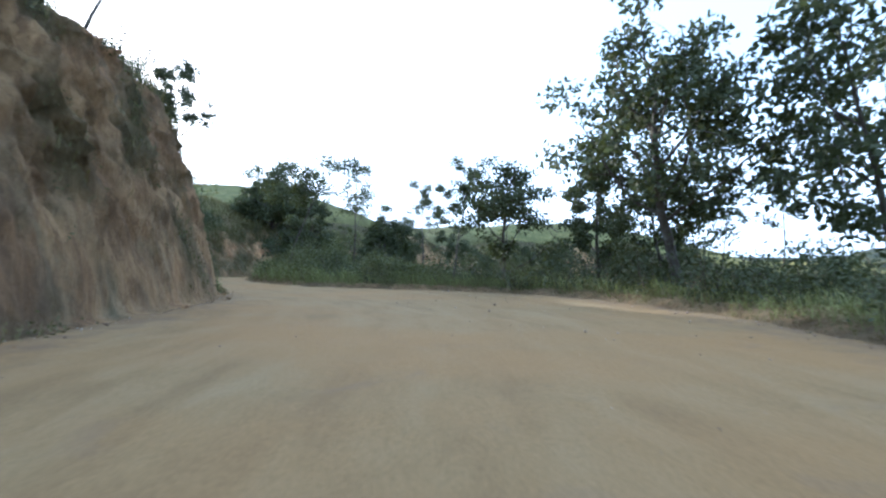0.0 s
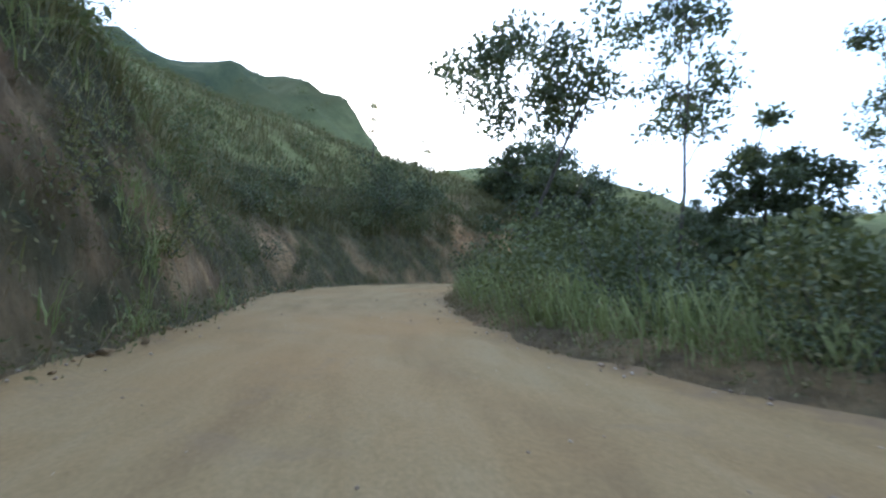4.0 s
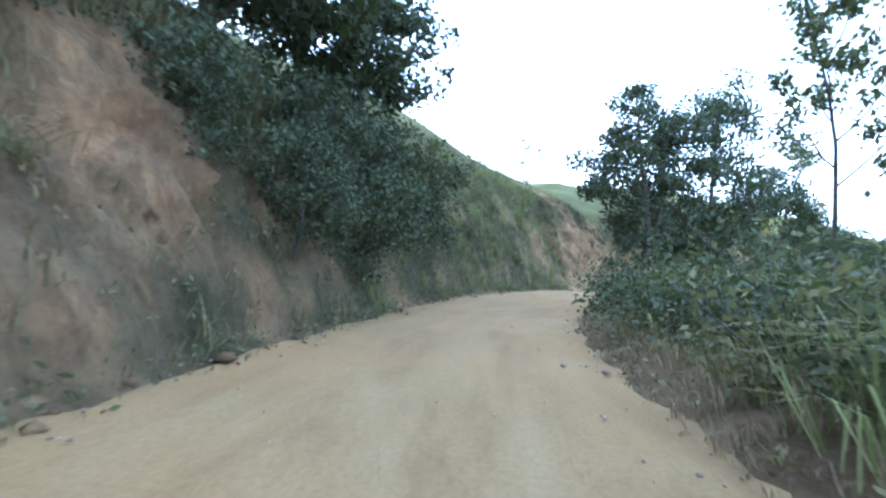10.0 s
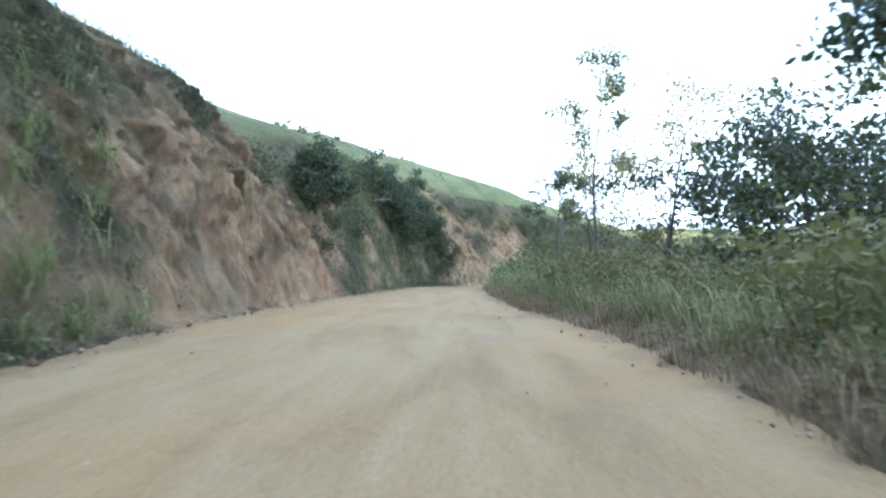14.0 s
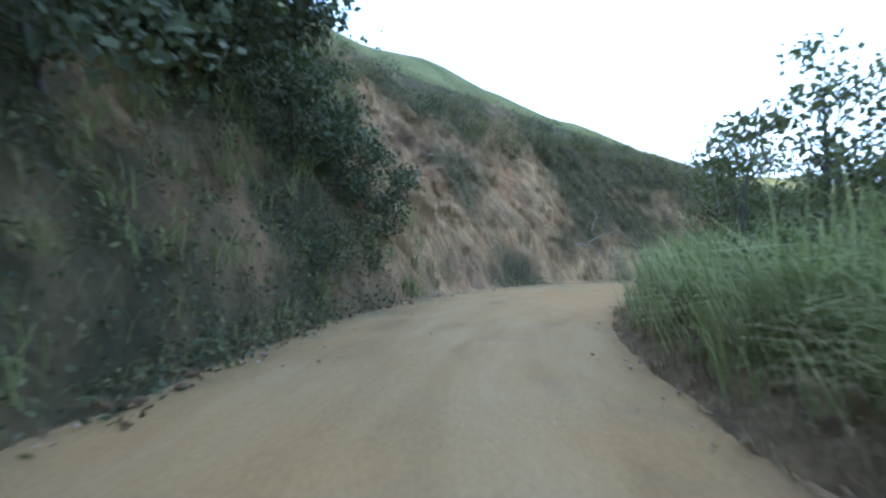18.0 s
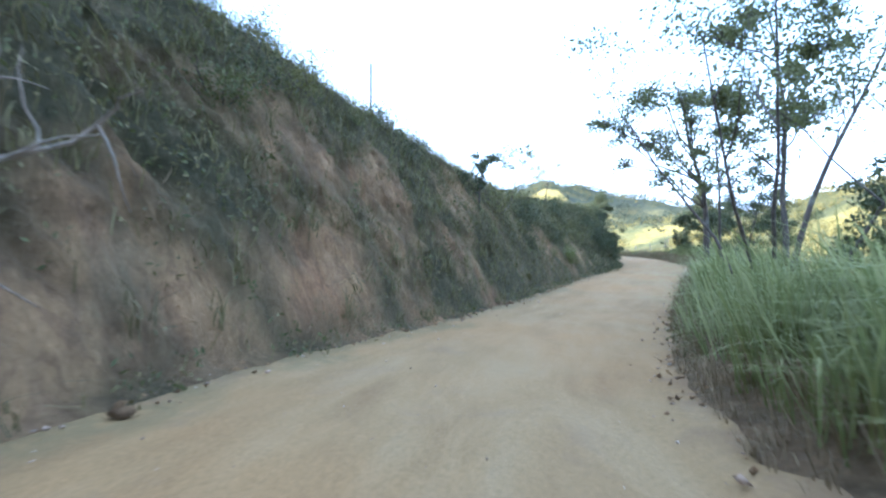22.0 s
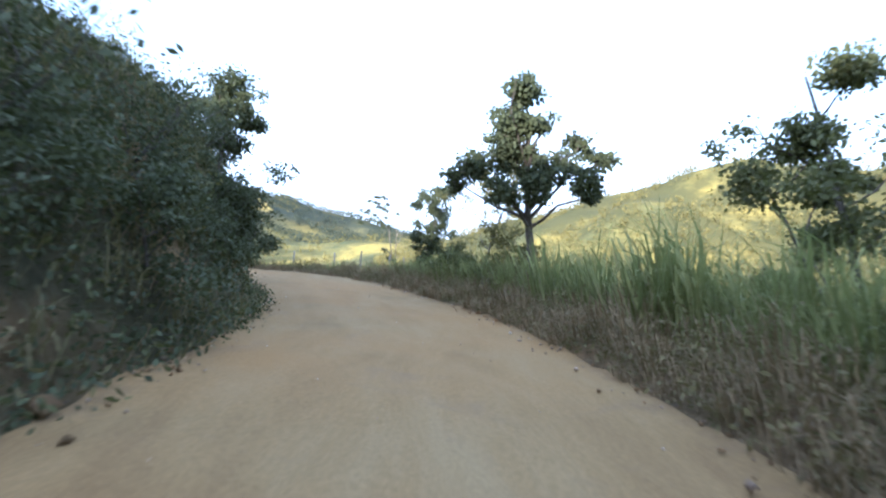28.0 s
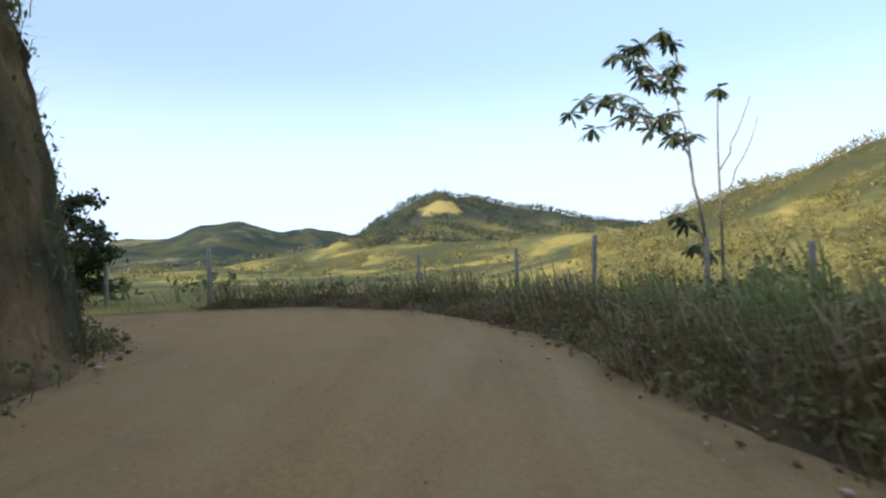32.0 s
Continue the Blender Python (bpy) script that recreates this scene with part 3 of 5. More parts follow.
def make_bank():
    offs = np.r_[np.linspace(0, 0.64, 76), np.linspace(0.67, 1, 10)]
    ss = np.arange(-20, 240, BANK_STEP)
    h, run, bare, slope = bank_at(ss)
    o = offs[None] + 0 * ss[:, None]
    sg = ss[:, None] + 0 * o
    a = o * (run[:, None] + 4.2) - 0.3
    z = left_z(sg, a)
    up = np.clip((z - grade(sg)) / h[:, None], 0, 1.2)
    # gullies that run down the face, ledges across it, and a rough skin
    g1 = fbm(sg, z * 0.22 + a * 0.1, 0.5, 3.1, 3)
    g2 = fbm(sg + 0.45 * z, z * 0.22, 1.5, 7.7, 3)
    g3 = fbm(sg * 0.5, z, 1.5, 11.3, 4)
    g4 = fbm(sg + 0.5 * z, z * 0.28, 2.0, 17.9, 3)
    g5 = fbm(sg + 0.4 * z, z * 0.35, 4.2, 29.3, 3)
    face = np.clip((a - 0.1) / 1.1, 0, 1) ** 1.3 * np.clip((run[:, None] + 2.2 - a) / 1.2, 0.15, 1)
    amp = face * (0.3 + 0.7 * bare[:, None])
    rills = 1 - np.sqrt(g2**2 + 0.012) * 2.0
    ledge = 1 - np.sqrt(g3**2 + 0.012) * 2.2
    push = amp * (0.52 * g1 - 0.4 * rills - 0.12 * ledge + 0.3 * (0.4 - np.sqrt(g4**2 + 0.006) * 1.5) + 0.17 * g5 + 0.22)
    lat = np.interp(ss, S, LEFT)[:, None] + a + push
    z = z + amp * (0.06 * g3 + 0.08 * g4) + 0.1 * face * g2 - 0.55 * np.clip((o - 0.92) / 0.08, 0, 1)
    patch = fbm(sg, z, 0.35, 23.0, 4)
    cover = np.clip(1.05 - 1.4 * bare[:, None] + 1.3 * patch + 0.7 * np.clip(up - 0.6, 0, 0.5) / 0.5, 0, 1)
    x, y = np.interp(ss, S, XY[:, 0]), np.interp(ss, S, XY[:, 1])
    nx, ny = np.interp(ss, S, NOR[:, 0]), np.interp(ss, S, NOR[:, 1])
    p = np.stack([x[:, None] + nx[:, None] * lat, y[:, None] + ny[:, None] * lat, z], -1)
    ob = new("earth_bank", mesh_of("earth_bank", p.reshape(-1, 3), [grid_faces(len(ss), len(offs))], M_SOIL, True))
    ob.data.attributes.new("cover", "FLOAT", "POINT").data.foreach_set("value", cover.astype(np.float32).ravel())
    tagged(ob, "steep eroded cut bank of reddish and sandy soil", "bank", kind="structure")
    return p, cover


BANK_P, BANK_COVER = make_bank()


def verge_z(ss, o, lat):
    return right_z(ss, o) + 0.06 * waves(ss, lat, 1.4, 31) * np.clip(o / 0.6, 0, 1) - 0.5 * np.clip((o - 3.6) / 0.6, 0, 1) - 0.06 * np.clip((0.0 - o) / 0.3, 0, 1)


verge = strip("verge", -20, 228.5, 0.5, np.r_[np.linspace(-0.35, 1.2, 10), np.linspace(1.5, 4.2, 8)], verge_z, M_SOIL, "right")
tagged(verge, "raised earth verge of brown soil along the road", "verge", kind="structure")
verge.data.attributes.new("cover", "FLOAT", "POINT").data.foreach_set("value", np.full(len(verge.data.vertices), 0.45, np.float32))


# ---- plants ----
def unit(v):
    return v / np.maximum(np.linalg.norm(v, axis=-1, keepdims=True), 1e-9)


def leaf_arrays(c, size, r, hang=0.0, wide=0.5):
    """A leaf with four corners at each place of c."""
    n = len(c)
    d = unit(r.normal(0, 1, (n, 3)) + np.array([0, 0, -hang]))
    w = unit(np.cross(d, r.normal(0, 1, (n, 3))))
    size = np.broadcast_to(np.asarray(size, float), (n,))[:, None] * r.uniform(0.6, 1.35, (n, 1))
    v = np.stack([c, c + d * size * 0.5 + w * size * wide * 0.5, c + d * size, c + d * size * 0.5 - w * size * wide * 0.5], 1)
    return v.reshape(-1, 3), np.arange(4 * n).reshape(n, 4)


def blade_arrays(base, h, r, lean=0.35, toward=None, width=0.014):
    """A bent blade of grass from each place of base, h high."""
    n = len(base)
    a = r.uniform(0, 6.283, n)
    side = np.stack([np.cos(a), np.sin(a), 0 * a], 1)
    go = np.stack([-np.sin(a), np.cos(a), 0 * a], 1)
    if toward is not None:
        go = unit(go * 0.7 + toward)
    h = np.broadcast_to(np.asarray(h, float), (n,))[:, None] * r.uniform(0.55, 1.3, (n, 1))
    l = (lean * r.uniform(0.2, 1.8, (n, 1))).clip(0, 0.95)
    w = width * (0.6 + h * 0.6)
    mid = base + np.array([0, 0, 1]) * h * 0.6 + go * h * l * 0.35
    tip = base + np.array([0, 0, 1]) * h * (1 - 0.45 * np.clip(l, 0, 1.5)) + go * h * l
    v = np.stack([base - side * w, base + side * w, mid + side * w * 0.8, mid - side * w * 0.8, tip], 1).reshape(-1, 3)
    i = 5 * np.arange(n)[:, None]
    return v, i + np.array([0, 1, 2, 3]), i + np.array([3, 2, 4])


def arched_arrays(base, h, r, lean, width):
    """Long blades that rise and bow over in four steps."""
    n = len(base)
    a = r.uniform(0, 6.283, n)
    side = np.stack([np.cos(a), np.sin(a), 0 * a], 1)
    go = np.stack([-np.sin(a), np.cos(a), 0 * a], 1)
    h = h * r.uniform(0.5, 1.25, (n, 1))
    l = lean * r.uniform(0.3, 1.6, (n, 1))
    rows = []
    for u in (0.0, 0.3, 0.6, 0.85, 1.0):
        c = base + np.array([0, 0, 1]) * h * (u - 0.55 * l.clip(0, 1.2) * u**2.6) + go * h * l * u**2 * 0.8
        w = width * (1 - u) ** 0.6 + 0.0008
        rows += [c - side * w, c + side * w]
    v = np.stack(rows, 1).reshape(-1, 3)
    i = 10 * np.arange(n)[:, None, None]
    q = np.array([(0, 1, 3, 2), (2, 3, 5, 4), (4, 5, 7, 6), (6, 7, 9, 8)])[None]
    return v, (i + q).reshape(-1, 4)


def tube(pts, radii, sides):
    pts, radii = np.asarray(pts, float), np.asarray(radii, float)
    t = unit(np.gradient(pts, axis=0))
    ref = np.array([0.3, 0.9, 0.2])
    u = unit(np.cross(t, ref))
    w = np.cross(t, u)
    a = np.arange(sides) * 2 * np.pi / sides
    v = pts[:, None] + radii[:, None, None] * (np.cos(a)[None, :, None] * u[:, None] + np.sin(a)[None, :, None] * w[:, None])
    i = np.arange(len(pts) * sides).reshape(len(pts), sides)
    j = np.roll(i, -1, 1)
    return v.reshape(-1, 3), np.stack([i[:-1], j[:-1], j[1:], i[1:]], -1).reshape(-1, 4)


def joined(pieces):
    vs, fs, n = [], [], 0
    for v, f in pieces:
        vs.append(v)
        fs.append(f + n)
        n += len(v)
    return np.concatenate(vs), np.concatenate(fs)


def sway(r, p, d, length, n, bend, rise=0.0):
    """A crooked line of n points from p along d."""
    out, q = [np.array(p, float)], unit(np.array(d, float))
    for _ in range(n - 1):
        q = unit(q + r.normal(0, bend, 3) + np.array([0, 0, rise]))
        out.append(out[-1] + q * length / (n - 1))
    return np.array(out)


def place_right(s, b):
    k = int(np.clip(round((s + 60) / 0.5), 0, len(S) - 1))
    p = XY[k] - NOR[k] * (RIGHT[k] + b)
    return p[0], p[1]


def place_left(s, a):
    k = int(np.clip(round((s + 60) / 0.5), 0, len(S) - 1))
    p = XY[k] + NOR[k] * (LEFT[k] + a)
    return p[0], p[1]


def height_at(x, y):
    z = ground_z(np.array([[x]], float), np.array([[y]], float), False)[0, 0]
    return float(z)


def tree(name, label, x, y, high, reach, leaves, size, seed, girth=0.11, limbs=7, first=0.4, lean=(0, 0), leaf=None, bark=None, rise=0.12,
         clump=0.17, hang=0.2, twigs=4, stems=1, fan=0.25, flat=0.7, wide=0.5, sink=0.1, dense=0.55, dome=0, mid=0.62, half=0.36, masses=(), across=(1, 0)):
    """A tree: a tapered trunk, its limbs with twigs, and a crown of separate leaves gathered at the twigs' ends."""
    r = np.random.RandomState(seed)
    root = new(name)
    root.location = (x, y, height_at(x, y) - sink)
    tagged(root, label, "tree")
    tips = []
    for st in range(stems):
        a0 = r.uniform(0, 6.28)
        spread_ = fan * (st > 0 or fan > 0.3)
        up = np.array([lean[0] + spread_ * math.cos(a0), lean[1] + spread_ * math.sin(a0), 1.0])
        p0 = np.array([0.25 * (st > 0) * math.cos(a0), 0.25 * (st > 0) * math.sin(a0), 0])
        hs = high * (1 if st == 0 else r.uniform(0.7, 0.95))
        line = sway(r, p0, up, hs * 0.88 * np.linalg.norm(up), 9, 0.07, 0.03)
        rad = girth * (1 if st == 0 else 0.7) * np.linspace(1, 0.22, 9)
        rad[0] *= 1.35
        v, f = tube(line, rad, 8)
        part("trunk", mesh_of("trunk", v, [f], bark or M_BARK, True), root)
        for n in range(max(2, limbs // stems)):
            u = first + (1 - first) * (n + r.uniform(0, 0.8)) / max(2, limbs // stems)
            k = min(u, 0.99) * 8
            at = line[int(k)] * (1 - k % 1) + line[min(int(k) + 1, 8)] * (k % 1)
            a = n * 2.4 + r.uniform(-0.5, 0.5)
            out = reach * r.uniform(0.65, 1.1) * (1.15 - 0.55 * max(0, u - first) / (1 - first))
            d = np.array([math.cos(a), math.sin(a), r.uniform(0.15, 0.7) + 0.5 * u])
            lr = girth * 0.42 * (1.1 - 0.6 * u)
            main = sway(r, at, d, out, 6, 0.16, rise)
            v, f = tube(main, lr * np.linspace(1, 0.3, 6), 5)
            limb = part("limb", mesh_of("limb", v, [f], bark or M_BARK, True), root)
            bits = []
            for t in range(twigs):
                w = r.uniform(0.35, 1.0) * 5
                b = main[int(min(w, 4.99))] * (1 - w % 1) + main[min(int(w) + 1, 5)] * (w % 1)
                tw = sway(r, b, unit(main[-1] - main[0]) * 0.7 + r.normal(0, 0.6, 3) + np.array([0, 0, 0.15]), out * r.uniform(0.25, 0.5), 4, 0.2, 0.05)
                bits.append(tube(tw, lr * 0.35 * np.linspace(1, 0.25, 4), 3))
                tips += [tw[-1], tw[-1], tw[2], tw[1]]
            tips += [main[-1], main[-1], main[-2]]
            v, f = joined(bits)
            tagged(part("twigs", mesh_of("twigs", v, [f], bark or M_BARK, True), limb), kind="stuff")
        tips.append(line[-1])
    # boughs with a shape of their own: reach across, height and size of each
    rough = []
    for o, z, m in masses:
        c = np.array([across[0] * o, across[1] * o, z]) + np.array([-across[1], across[0], 0]) * r.uniform(-0.9, 0.9)
        k = np.clip(z / high * 0.85 - 0.1 * abs(o) / max(reach, 1) + r.uniform(-0.06, 0.06), 0.42, 0.97) * 8
        at = line[int(k)] * (1 - k % 1) + line[min(int(k) + 1, 8)] * (k % 1)
        bow = (at + c) / 2 + np.array([0, 0, 0.22 * np.linalg.norm(c - at)]) * r.uniform(-0.2, 1.0)
        v, f = tube(np.stack([at, (at * 1.2 + bow * 0.8) / 2 + r.normal(0, 0.06, 3), bow + r.normal(0, 0.08, 3), c]), girth * np.array([0.36, 0.3, 0.22, 0.12]), 6)
        limb = part("bough", mesh_of("bough", v, [f], bark or M_BARK, True), root)
        bits = []
        for n in range(int(7 + 9 * m)):
            q = c + unit(r.normal(0, 1, 3)) * m * r.uniform(0.35, 1.05) * np.array([1, 1, 0.8])
            bits.append(tube(np.stack([c * 0.8 + bow * 0.2, (c + q) / 2 + r.normal(0, 0.05, 3), q]), girth * np.array([0.16, 0.1, 0.05]), 4))
            rough.append((q[0], q[1], q[2], m * r.uniform(0.3, 0.62) * clump / 0.17))
        v, f = joined(bits)
        tagged(part("twigs", mesh_of("twigs", v, [f], bark or M_BARK, True), limb), kind="stuff")
    if leaves:
        leaves, size = int(leaves * 1.7), size * 0.9
        if not dome and not masses and size > 0.15:      # airy crowns of fine leaves
            leaves, size, clump, flat = int(leaves * 1.7), size * 0.68, clump * 1.4, flat * 0.8
        tips = np.array(tips)
        if masses:
            rough = np.array(rough)
            keep, spread_of = rough[:, :3], rough[:, 3]
            w = spread_of**1.7
        elif dome:                   # boughs that fill a rounded crown, larger below than on top
            d = unit(r.normal(0, 1, (dome, 3))) * r.uniform(0.35, 1.0, (dome, 1)) ** 0.6
            d = d * np.array([reach, reach, high * half]) * r.uniform(0.78, 1.14, (dome, 1)) + np.array([lean[0] * high * 0.6, lean[1] * high * 0.6, high * mid])
            bits = []
            for q in d:              # each bough hangs on a twig from the nearest limb
                b = tips[((tips - q) ** 2).sum(1).argmin()]
                m = (b + q) / 2 + r.normal(0, 0.12, 3)
                bits.append(tube(np.stack([b, m, q]), girth * np.array([0.14, 0.1, 0.05]), 3))
            v, f = joined(bits)
            tagged(part("branchwork", mesh_of("branchwork", v, [f], bark or M_BARK, True), root), kind="stuff")
            keep = np.concatenate([tips[:: max(1, len(tips) // max(4, dome // 2))], d])
            spread_of = np.clip(1.05 * reach / max(dome, 12) ** 0.42, 0.28, 0.85) * r.uniform(0.6, 1.35, len(keep))
            w = spread_of**2
        else:
            keep = tips[r.permutation(len(tips))[: max(4, int(len(tips) * dense))]]
            spread_of = clump * 0.8 * reach * r.uniform(0.45, 1.2, len(keep))
            w = r.gamma(1.1, 1.0, len(keep))
        pick = r.choice(len(keep), leaves, p=w / w.sum())
        # leaves lie on the clump's outside, a flattened cushion
        c = keep[pick] + unit(r.normal(0, 1, (leaves, 3))) * (r.uniform(0, 1, (leaves, 1)) ** 0.45) * spread_of[pick][:, None] * np.array([1.1, 1.1, flat])
        c = c + r.normal(0, 0.05, c.shape)
        c[:, 2] = np.maximum(c[:, 2], 0.25)
        wide = max(wide, 0.6)
        v, f = leaf_arrays(c, size, r, hang, wide)
        part("crown", mesh_of("crown", v, [f], leaf or M_LEAF_MID), root)
    return root


def shrub(name, label, high, reach, leaves, size, seed, leaf, blades=0):
    """A bush of many stems, leafy from the ground up, standing at the origin."""
    r = np.random.RandomState(seed)
    root = new(name)
    tagged(root, label, "shrub", "shrubs along the road")
    tips = []
    for n in range(9):
        a = n * 0.7 * 2 + r.uniform(-0.3, 0.3)
        line = sway(r, (0.12 * math.cos(a), 0.12 * math.sin(a), 0), (0.55 * math.cos(a), 0.55 * math.sin(a), 1), high * r.uniform(0.6, 1.0), 6, 0.18, 0.05)
        line[:, :2] *= reach / max(high * 0.5, 0.1)
        v, f = tube(line, 0.022 * np.linspace(1, 0.3, 6), 3)
        part("stem", mesh_of("stem", v, [f], M_BARK, True), root)
        tips += list(line[1:])
    tips = np.array(tips)
    w = r.gamma(1.0, 1.0, len(tips))
    c = tips[r.choice(len(tips), leaves, p=w / w.sum())] + r.normal(0, 1, (leaves, 3)) * 0.24 * reach
    c[:, 2] = np.abs(c[:, 2])
    v, f = leaf_arrays(c, size, r, 0.25)
    part("foliage", mesh_of("foliage", v, [f], leaf), root)
    return root


def at_place(x, y, scale=1.0, turn=0.0, sink=0.08, tall=1.0):
    return Matrix.LocRotScale((x, y, height_at(x, y) - sink), Euler((0, 0, turn)), (scale, scale, scale * tall))


# trees by the outer bend
tree("tree", "dark broad-leaved tree with a crooked trunk beside the road", 9.8, 22.8, 10.6, 4.7, 6800, 0.28, 1, 0.24, 15, 0.3, (-0.12, -0.02), M_LEAF_DARK, twigs=5, dome=95, mid=0.6, half=0.34)
tree("tree", "dense dark tree with a high crown by the road bend", 15, 18.5, 11.5, 4.6, 4800, 0.33, 2, 0.17, 13, 0.45, (0.03, 0), M_LEAF_DARK, dome=70)
tree("tree", "dark tree with low drooping boughs by the outer bend", 10.6, 25.8, 6.4, 2.6, 4600, 0.2, 163, 0.12, 12, 0.1, (0, 0), M_LEAF_DARK, hang=0.8, dome=70, mid=0.5, half=0.46)
tree("slender_tree", "thin pale sapling with few leaves among the bushes", 13.2, 21.5, 6.5, 1.3, 500, 0.2, 3, 0.045, 6, 0.5, (0.1, 0), M_LEAF_DARK)
tree("slender_tree", "thin upright sapling beside the bend", 12.0, 24, 6.8, 1.1, 450, 0.2, 4, 0.04, 6, 0.55, (0.05, 0), M_LEAF_DARK)
tree("tree", "mid-sized dark tree with a layered ragged crown", 3.4, 29.6, 6.6, 2.6, 4200, 0.22, 5, 0.13, 12, 0.1, (0.02, 0), M_LEAF_DARK, dome=40)
tree("slender_tree", "small thin-trunked tree behind the verge", 0.9, 33.2, 7.8, 2.2, 2300, 0.2, 6, 0.075, 10, 0.42, (-0.12, 0), M_LEAF_DARK)
tree("tree", "open-crowned tree with a bare lower trunk", -11.4, 42.6, 9.8, 2.8, 2600, 0.24, 7, 0.1, 9, 0.6, (-0.03, 0), M_LEAF_DARK, dome=30, mid=0.76, half=0.18)
tree("tree", "compact dark round-crowned tree beside the road", -4.0, 43.6, 8.0, 2.3, 6800, 0.2, 8, 0.12, 11, 0.15, (0, 0), M_LEAF_DARK, dome=60, mid=0.62, half=0.32)
tree("tree", "tall narrow dark tree at the back of the bend", 9.0, 31.8, 10.5, 2.0, 4200, 0.26, 105, 0.16, 14, 0.12, (0, 0), M_LEAF_DARK, dome=45)
tree("slender_tree", "airy tree with scattered leaf tufts", -6.8, 42.6, 11.2, 2.0, 1500, 0.2, 209, 0.08, 10, 0.55, (0.0, 0), M_LEAF_DARK, dome=22, mid=0.76, half=0.22)
tree("slender_tree", "tall open tree with leaf tufts below the road verge", -1.6, 42.6, 11.6, 2.2, 1800, 0.2, 109, 0.08, 10, 0.45, (0, 0), M_LEAF_DARK)
tree("tree", "dark tree overhanging the road verge", -11.6, 48.8, 5.2, 3.0, 4600, 0.22, 10, 0.13, 14, 0.35, (-0.1, 0), M_LEAF_DARK, hang=0.8, dome=70)
# trees round the second bend
tree("tree", "dense dark tree at the rim of the bank", -18.2, 79.0, 5.6, 3.0, 4200, 0.26, 111, 0.14, 12, 0.12, (0, 0), M_LEAF_DARK, dome=60)
tree("tree", "large dense tree on top of the cut bank", -21.8, 72.6, 6.7, 5.2, 8000, 0.36, 11, 0.26, 18, 0.15, (0.02, -0.02), M_LEAF_DARK, dome=110, sink=0.6)
tree("tree", "leafy dark tree at the foot of the bank", -19.2, 77.2, 4.4, 2.2, 2600, 0.22, 12, 0.1, 12, 0.04, (0.06, -0.06), M_LEAF_DARK, dome=40)
tree("tree", "spreading dark tree leaning from the bank", -15.6, 81.2, 2.4, 1.8, 1800, 0.22, 13, 0.1, 12, 0.04, (0.05, -0.05), M_LEAF_MID, dome=40)
tree("tree", "dense dark tree with low hanging foliage by the road", -8.4, 76.9, 7.8, 2.5, 7000, 0.17, 14, 0.15, 13, 0.1, (-0.02, 0), M_LEAF_DARK, hang=0.6, dome=80)
tree("slender_tree", "thin tree with sparse upper leaves", -10.2, 67.6, 7.0, 1.8, 900, 0.2, 15, 0.06, 8, 0.5, (0, 0), M_LEAF_MID)
tree("slender_tree", "tall airy sapling with tufts of leaves", 8.4, 93.0, 8.6, 1.7, 1500, 0.15, 16, 0.06, 11, 0.35, (0, 0), M_LEAF_MID, M_BARK, clump=0.3, dense=0.8)
tree("slender_tree", "twiggy tree with thin leaves behind the bushes", *place_right(113, 3.6), 6.2, 2.4, 1700, 0.13, 161, 0.06, 13, 0.2, (0, 0), M_LEAF_OLIVE, M_BARK, clump=0.3, stems=3, fan=0.3, dense=0.8)
tree("slender_tree", "half-bare twiggy tree behind the bushes", *place_right(106, 3.4), 6.0, 2.4, 1500, 0.13, 162, 0.06, 13, 0.25, (0, 0), M_LEAF_OLIVE, M_BARK, clump=0.3, stems=2, fan=0.3, dense=0.8)
tree("tree", "dark tree whose low branches hang over the verge", -5.0, 78.4, 8.2, 3.4, 6500, 0.17, 117, 0.14, 14, 0.12, (0, 0), M_LEAF_DARK, hang=0.6, dome=80)
tree("tree", "low dark tree leafy down to the verge", -4.4, 79.6, 4.4, 1.9, 3000, 0.17, 217, 0.09, 11, 0.1, (0, 0), M_LEAF_DARK, hang=0.6, dome=50, mid=0.45, half=0.42)
tree("tree", "leafy tree rising behind the verge", 2.6, 83.8, 8.2, 2.4, 5200, 0.17, 17, 0.12, 9, 0.3, (0, 0), M_LEAF_DARK, dome=45)
tree("tree", "dark crooked tree crowding the verge", 11.6, 88.6, 6.6, 2.8, 4200, 0.19, 118, 0.12, 12, 0.25, (0, 0), M_LEAF_DARK, dome=45)
tree("tree", "flat-crowned tree behind the bushes", 7.8, 87.2, 5.9, 3.2, 4800, 0.17, 18, 0.1, 9, 0.5, (0, 0), M_LEAF_DARK, rise=0.02, dome=60, mid=0.7, half=0.22)
tree("slender_tree", "sparse young tree leaning from the grassy rim of the bank", *place_left(102.0, 4.4), 3.2, 2.0, 380, 0.18, 19, 0.06, 8, 0.3, (0.22, -0.18), M_LEAF_DARK)
tree("tree", "tree hanging over the bank with dark foliage", *place_left(116.0, 2.2), 2.7, 1.9, 4200, 0.18, 20, 0.1, 10, 0.15, (0.05, -0.05), M_LEAF_DARK, dome=50, mid=0.5, half=0.42)
tree("tree", "low dark tree drooping over the bank", *place_left(130.0, 2.2), 2.3, 2.0, 3800, 0.16, 121, 0.1, 12, 0.12, (0.05, -0.2), M_LEAF_DARK, dome=45, mid=0.45)
tree("tree", "dark bushy tree overhanging the bank", 22.6, 118.0, 2.6, 2.2, 4600, 0.17, 120, 0.11, 12, 0.15, (0.1, -0.3), M_LEAF_DARK, dome=50, mid=0.5)
tree("slender_tree", "tall thin-trunked tree with a spreading crown", 24.6, 105.6, 8.6, 2.6, 2300, 0.2, 21, 0.08, 9, 0.5, (-0.05, 0.05), M_LEAF_DARK)
